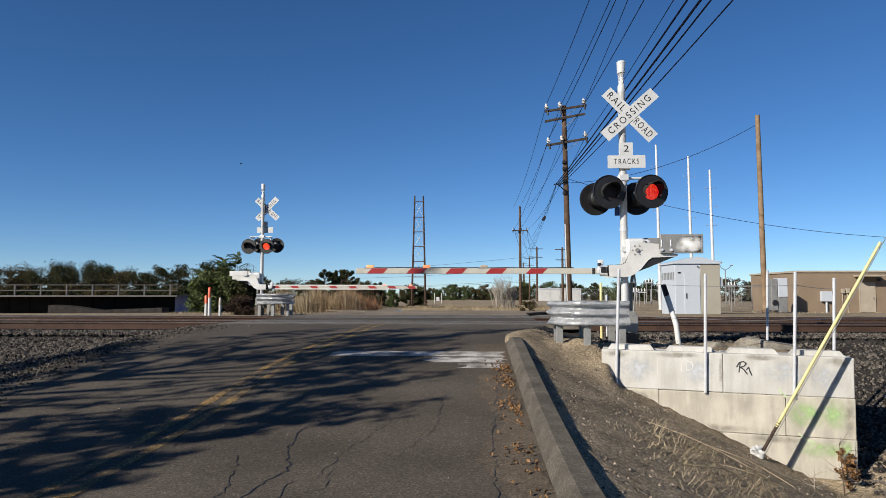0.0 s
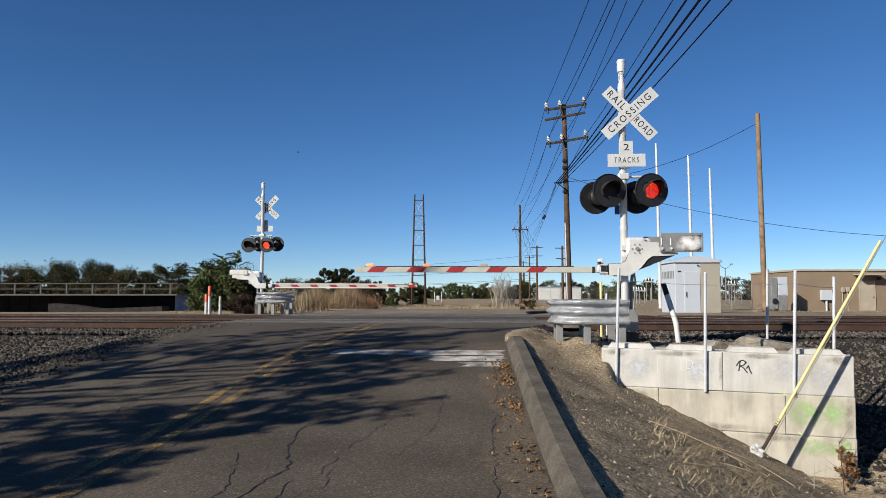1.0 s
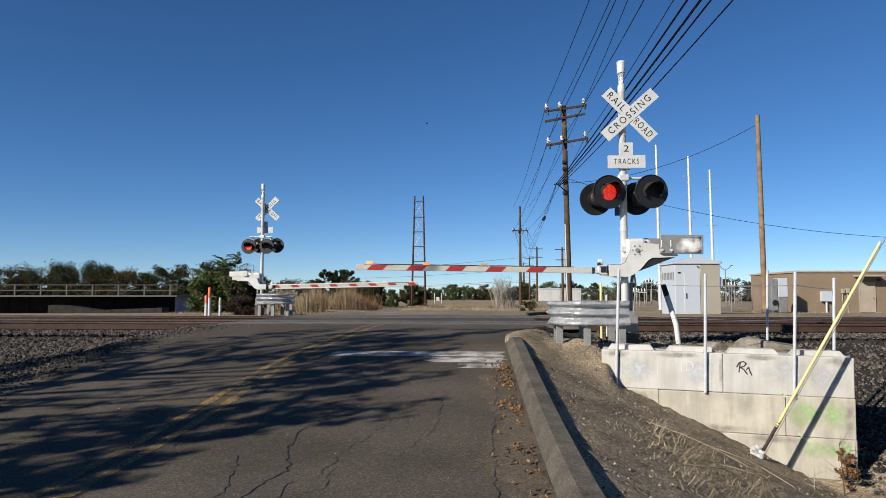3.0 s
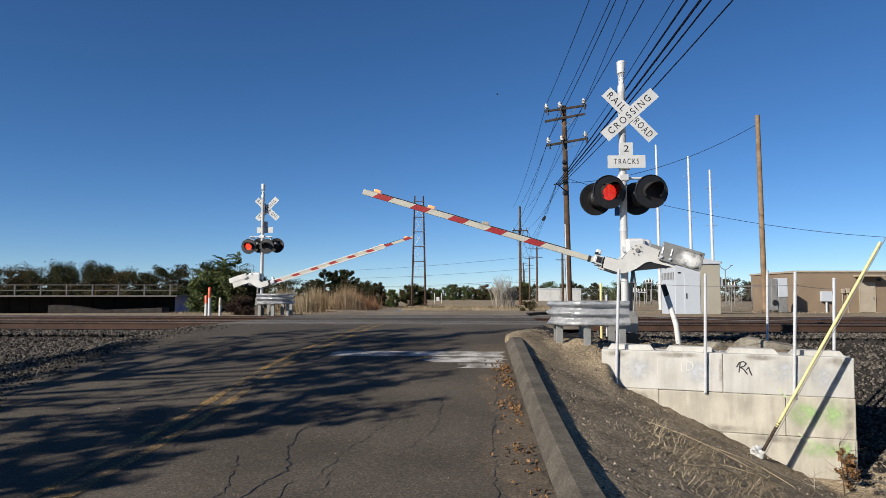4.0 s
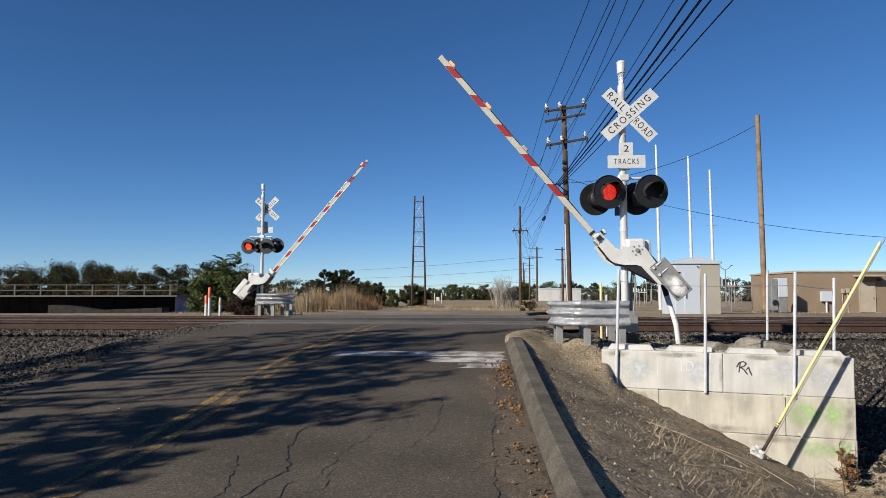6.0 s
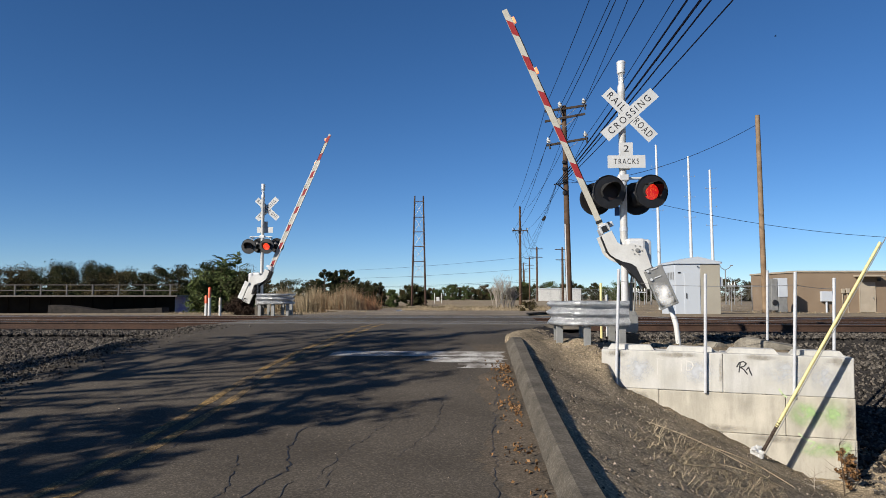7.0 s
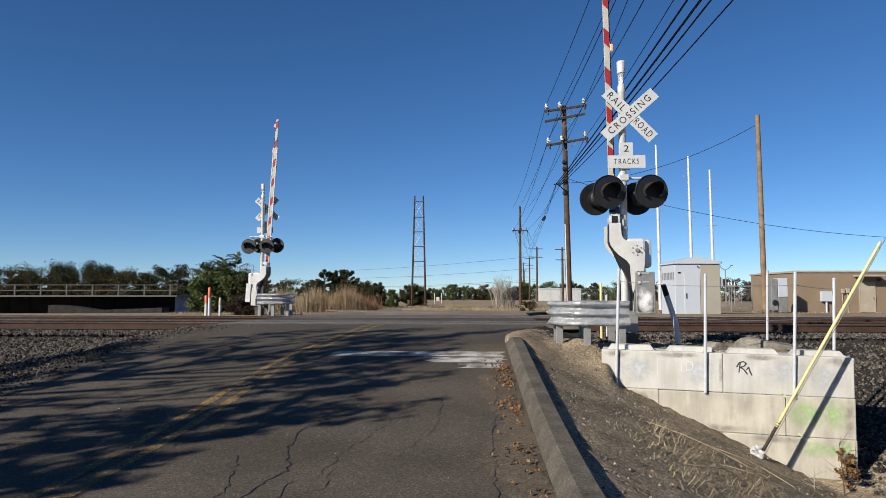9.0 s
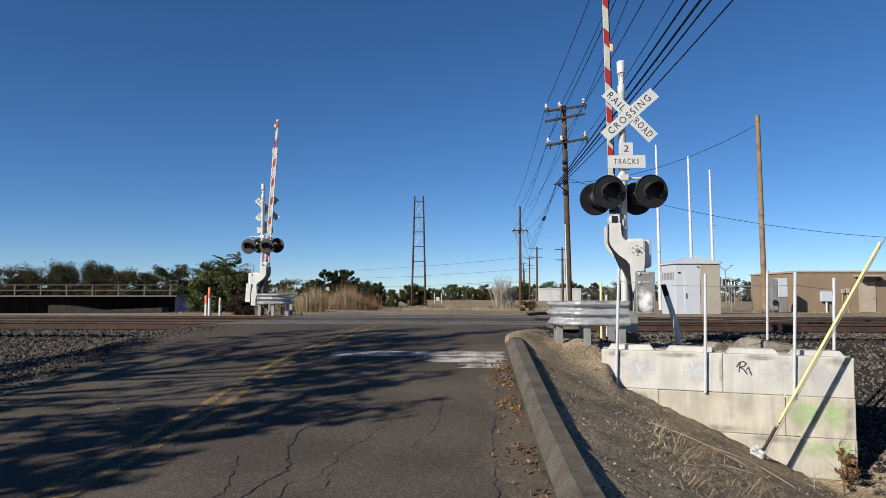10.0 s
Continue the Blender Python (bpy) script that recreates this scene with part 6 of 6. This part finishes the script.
def build_loose():
    rocks("ballast_stones", np.concatenate([scatter(-14.5, -6.85, 8.0, 16.9, 26000, 1), scatter(-24, -14.5, 12, 16.9, 9000, 8)]), 0.02, 0.055, M["stone"], "grey angular ballast stones beside the tracks", 2)
    rocks("ballast_stones", np.concatenate([scatter(2.0, 12, 14.2, 16.9, 8000, 3), scatter(5.4, 12, 10.6, 14.5, 9000, 4)]), 0.02, 0.05, M["stone"], "grey angular ballast stones behind the wall", 5)
    rocks("gravel", np.concatenate([scatter(0.75, 5.5, 4.5, 12.0, 5000, 6, -0.004), scatter(0.9, 3.5, 12, 14.5, 3500, 7, -0.004)]), 0.005, 0.02, M["pebble"], "small stones in the brown earth", 8)
    rng = np.random.default_rng(19)
    a, b = rng.uniform(ROAD_L, 0.1, 1600), rng.uniform(4.5, 15, 1600)
    rocks("road_grit", np.stack([a * math.cos(TH) + b * math.sin(TH), -a * math.sin(TH) + b * math.cos(TH), road_z(b) + 0.001], 1), 0.002, 0.008, M["pebble"], "pale grit lying on the asphalt", 20)
    a, b = ROAD_L - 0.15 + np.abs(rng.normal(0, 0.35, 2200)), rng.uniform(6.5, 16, 2200)
    rocks("road_edge_gravel", np.stack([a * math.cos(TH) + b * math.sin(TH), -a * math.sin(TH) + b * math.cos(TH), road_z(b) + 0.004], 1), 0.006, 0.03, M["stone"], "loose gravel spilled on the asphalt edge", 21)
    # leaves caught along the kerb
    rng = np.random.default_rng(9)
    b = np.concatenate([rng.normal(10.1, 0.2, 90), rng.normal(9.2, 0.18, 70), rng.normal(7.9, 0.2, 50), rng.normal(6.2, 0.25, 30), rng.uniform(4.6, 10.5, 70)])
    a = kerb_a(b) - 0.06 - np.abs(rng.normal(0, 0.13, len(b)))
    z = road_z(b) + 0.012 + rng.random(len(b)) * 0.025
    c = np.stack([a * math.cos(TH) + b * math.sin(TH), -a * math.sin(TH) + b * math.cos(TH), z], 1)
    v, f = leaves(c, np.full(len(c), 0.01), 2, 0.022, rng)
    tagged(soup("fallen_leaves", v, f, M["fallen"]), "dry brown fallen leaves along the kerb", "leaves", kind="stuff")
    # cracks in the asphalt
    def crack(pts, w, seed):
        r = random.Random(seed)
        fine = []
        for (a0, b0), (a1, b1) in zip(pts, pts[1:]):
            n = max(2, int(math.hypot(a1 - a0, b1 - b0) / 0.07))
            for i in range(n):
                t = i / n
                fine.append((a0 + (a1 - a0) * t + r.gauss(0, 0.018), b0 + (b1 - b0) * t + r.gauss(0, 0.018)))
        bm = bmesh.new()
        prev = None
        for i, (a, b) in enumerate(fine):
            ww = w * r.uniform(0.3, 1.2)
            row = [bm.verts.new(site(a + s * ww / 2, b, road_z(b) + 0.0035)) for s in (-1, 1)]
            if prev:
                bm.faces.new((prev[0], prev[1], row[1], row[0]))
            prev = row
        tagged(part("crack", bm, M["tar"]), "dark open crack in the asphalt", "crack", "asphalt cracks", "structure")
    crack([(-1.9, 4.4), (-1.85, 5.2), (-1.72, 5.7), (-1.9, 6.3), (-1.96, 7.1)], 0.016, 1)
    crack([(-2.04, 4.6), (-2.05, 5.3), (-2.3, 6.2)], 0.009, 2)
    crack([(-1.62, 4.7), (-1.58, 5.5)], 0.009, 3)
    crack([(-1.45, 5.4), (-1.35, 6.3), (-1.1, 7.4), (-0.8, 8.6)], 0.006, 8)
    crack([(-3.1, 4.6), (-2.95, 7.0), (-2.9, 9.5)], 0.010, 4)
    crack([(0.0, 5.0), (-0.05, 7.0), (0.05, 9.5)], 0.010, 5)
    crack([(-5.4, 7.5), (-4.2, 8.0), (-3.3, 8.2)], 0.014, 6)
    crack([(-5.5, 11.5), (-2.0, 11.9), (0.1, 11.7)], 0.018, 7)
    crack([(-1.6, 5.0), (-1.3, 5.3), (-1.35, 5.9)], 0.006, 9)
    crack([(-0.9, 6.0), (-0.6, 7.2), (-0.65, 8.4), (-0.3, 9.6)], 0.005, 10)
    crack([(-2.5, 8.8), (-1.6, 9.6), (-0.9, 10.6)], 0.007, 11)
    crack([(-4.6, 5.9), (-4.2, 7.1), (-4.3, 8.6)], 0.008, 12)
    # white scrap by the far road side
    bm = bmesh.new()
    bmesh.ops.create_icosphere(bm, subdivisions=2, radius=0.16)
    for v in bm.verts:
        v.co = Vector((v.co.x * 1.2, v.co.y, v.co.z * 0.6)) * (1 + 0.4 * noise.noise(v.co * 9))
    ob = tagged(part("plastic_scrap", bm, M["white"]), "crumpled white plastic scrap on the ground", "litter")
    ob.location = (-2.06, 33.0, 0.72)
    # black corrugated pipe end past the wall
    bm = bmesh.new()
    lathe(bm, [(0.08 + 0.01 * (i % 2), 0.03 * i) for i in range(14)], 14, Matrix.Rotation(radians(20), 4, 'X'))
    ob = tagged(part("drain_pipe", bm, M["rubber"]), "black corrugated drain pipe end", "pipe")
    ob.location = (6.30, 10.95, -1.05)
build_loose()


# ---- the bird ----
def build_bird():
    g = empty("bird", Matrix.Translation((-20, 60, 20)), "small dark bird flying across the sky", "bird")
    bm = bmesh.new()
    lathe(bm, [(0.0, -0.12), (0.03, -0.08), (0.04, 0.0), (0.025, 0.07), (0.0, 0.1)], 8, Matrix.Rotation(math.pi / 2, 4, 'Y'))
    part("body", bm, M["rubber"], g, "", True)
    for s in (-1, 1):
        bm = bmesh.new()
        vs = [bm.verts.new(p) for p in ((0.05, 0, 0.01), (0.02, s * 0.2, 0.05), (-0.04, s * 0.19, 0.05), (-0.05, 0, 0.01))]
        bm.faces.new(vs)
        bmesh.ops.solidify(bm, geom=list(bm.faces), thickness=0.008)
        part("wing", bm, M["rubber"], g)
    return g
bird = build_bird()


# ---- motions ----
def shut(vane, spans):
    """Folds the added vane up inside the hood while the lamp is lit, else over the lens to imitate lamp off."""
    def row(t, lit):
        return (t, pose(0, -0.09, 0.125, -80, 0, 0) if lit else pose(0, -0.005, 0))
    rows = [row(0.0, bool(spans) and spans[0][0] <= 0)]
    for t0, t1 in spans:
        if t0 > 0:
            rows += [row(t0 - 0.06, False), row(t0, True)]
        rows += [row(t1, True), row(t1 + 0.06, False)]
    rows.append(row(10.0, False))
    walk(vane, rows)


def motions():
    near = ((0, 0.2), (2.85, 0.2), (3.05, 1.8), (3.4, 6.8), (3.8, 13.5), (4.0, 17.0), (4.5, 25.7), (5.0, 34.0), (5.5, 42.0), (6.0, 50.3),
            (6.5, 58.7), (7.0, 67.1), (7.5, 76.6), (8.0, 84.4), (8.25, 88.0), (8.45, 88.9), (10.0, 88.9))
    far = ((0, -0.2), (2.8, -0.2), (3.05, 2.0), (3.4, 7.6), (3.8, 14.3), (4.5, 25.6), (5.0, 33.5), (5.6, 43.1), (6.2, 53.2), (6.8, 63.3),
           (7.2, 69.7), (7.6, 76.4), (8.0, 82.7), (8.2, 85.8), (8.4, 86.6), (10.0, 86.6))
    for V, rows in ((NEAR, near), (FAR, far)):
        h = V["hub"]
        walk(V["arm"], [(t, pose(h.x, h.y, h.z, 0, d, 0)) for t, d in rows])
    P = 1.185
    left = [(0.09 + P * k, 0.62 + P * k) for k in range(8)]
    right = [(0.0, 0.03)] + [(0.69 + P * k, 1.21 + P * k) for k in range(7)]
    shut(NEAR["front_l"], left)
    shut(NEAR["front_r"], right)
    shut(FAR["back_r"], [(0.09, 0.41), left[1], (2.57, 2.98)] + left[3:])
    shut(FAR["back_l"], right[:4] + [(4.25, 4.44)] + right[5:-1] + [(7.8, 7.88), (8.09, 8.32)])
    walk(bird, [(t, pose(x, y, z, 0, 0, 0)) for t, x, y, z in ((0, -17.59, 60, 12.95), (1, -12.62, 60, 13.85), (2.5, -4.3, 60, 15.45), (4.5, 8.24, 60, 20.38), (7.5, 33.79, 60, 24.96), (10, 55.08, 60.0, 28.78))])


motions()
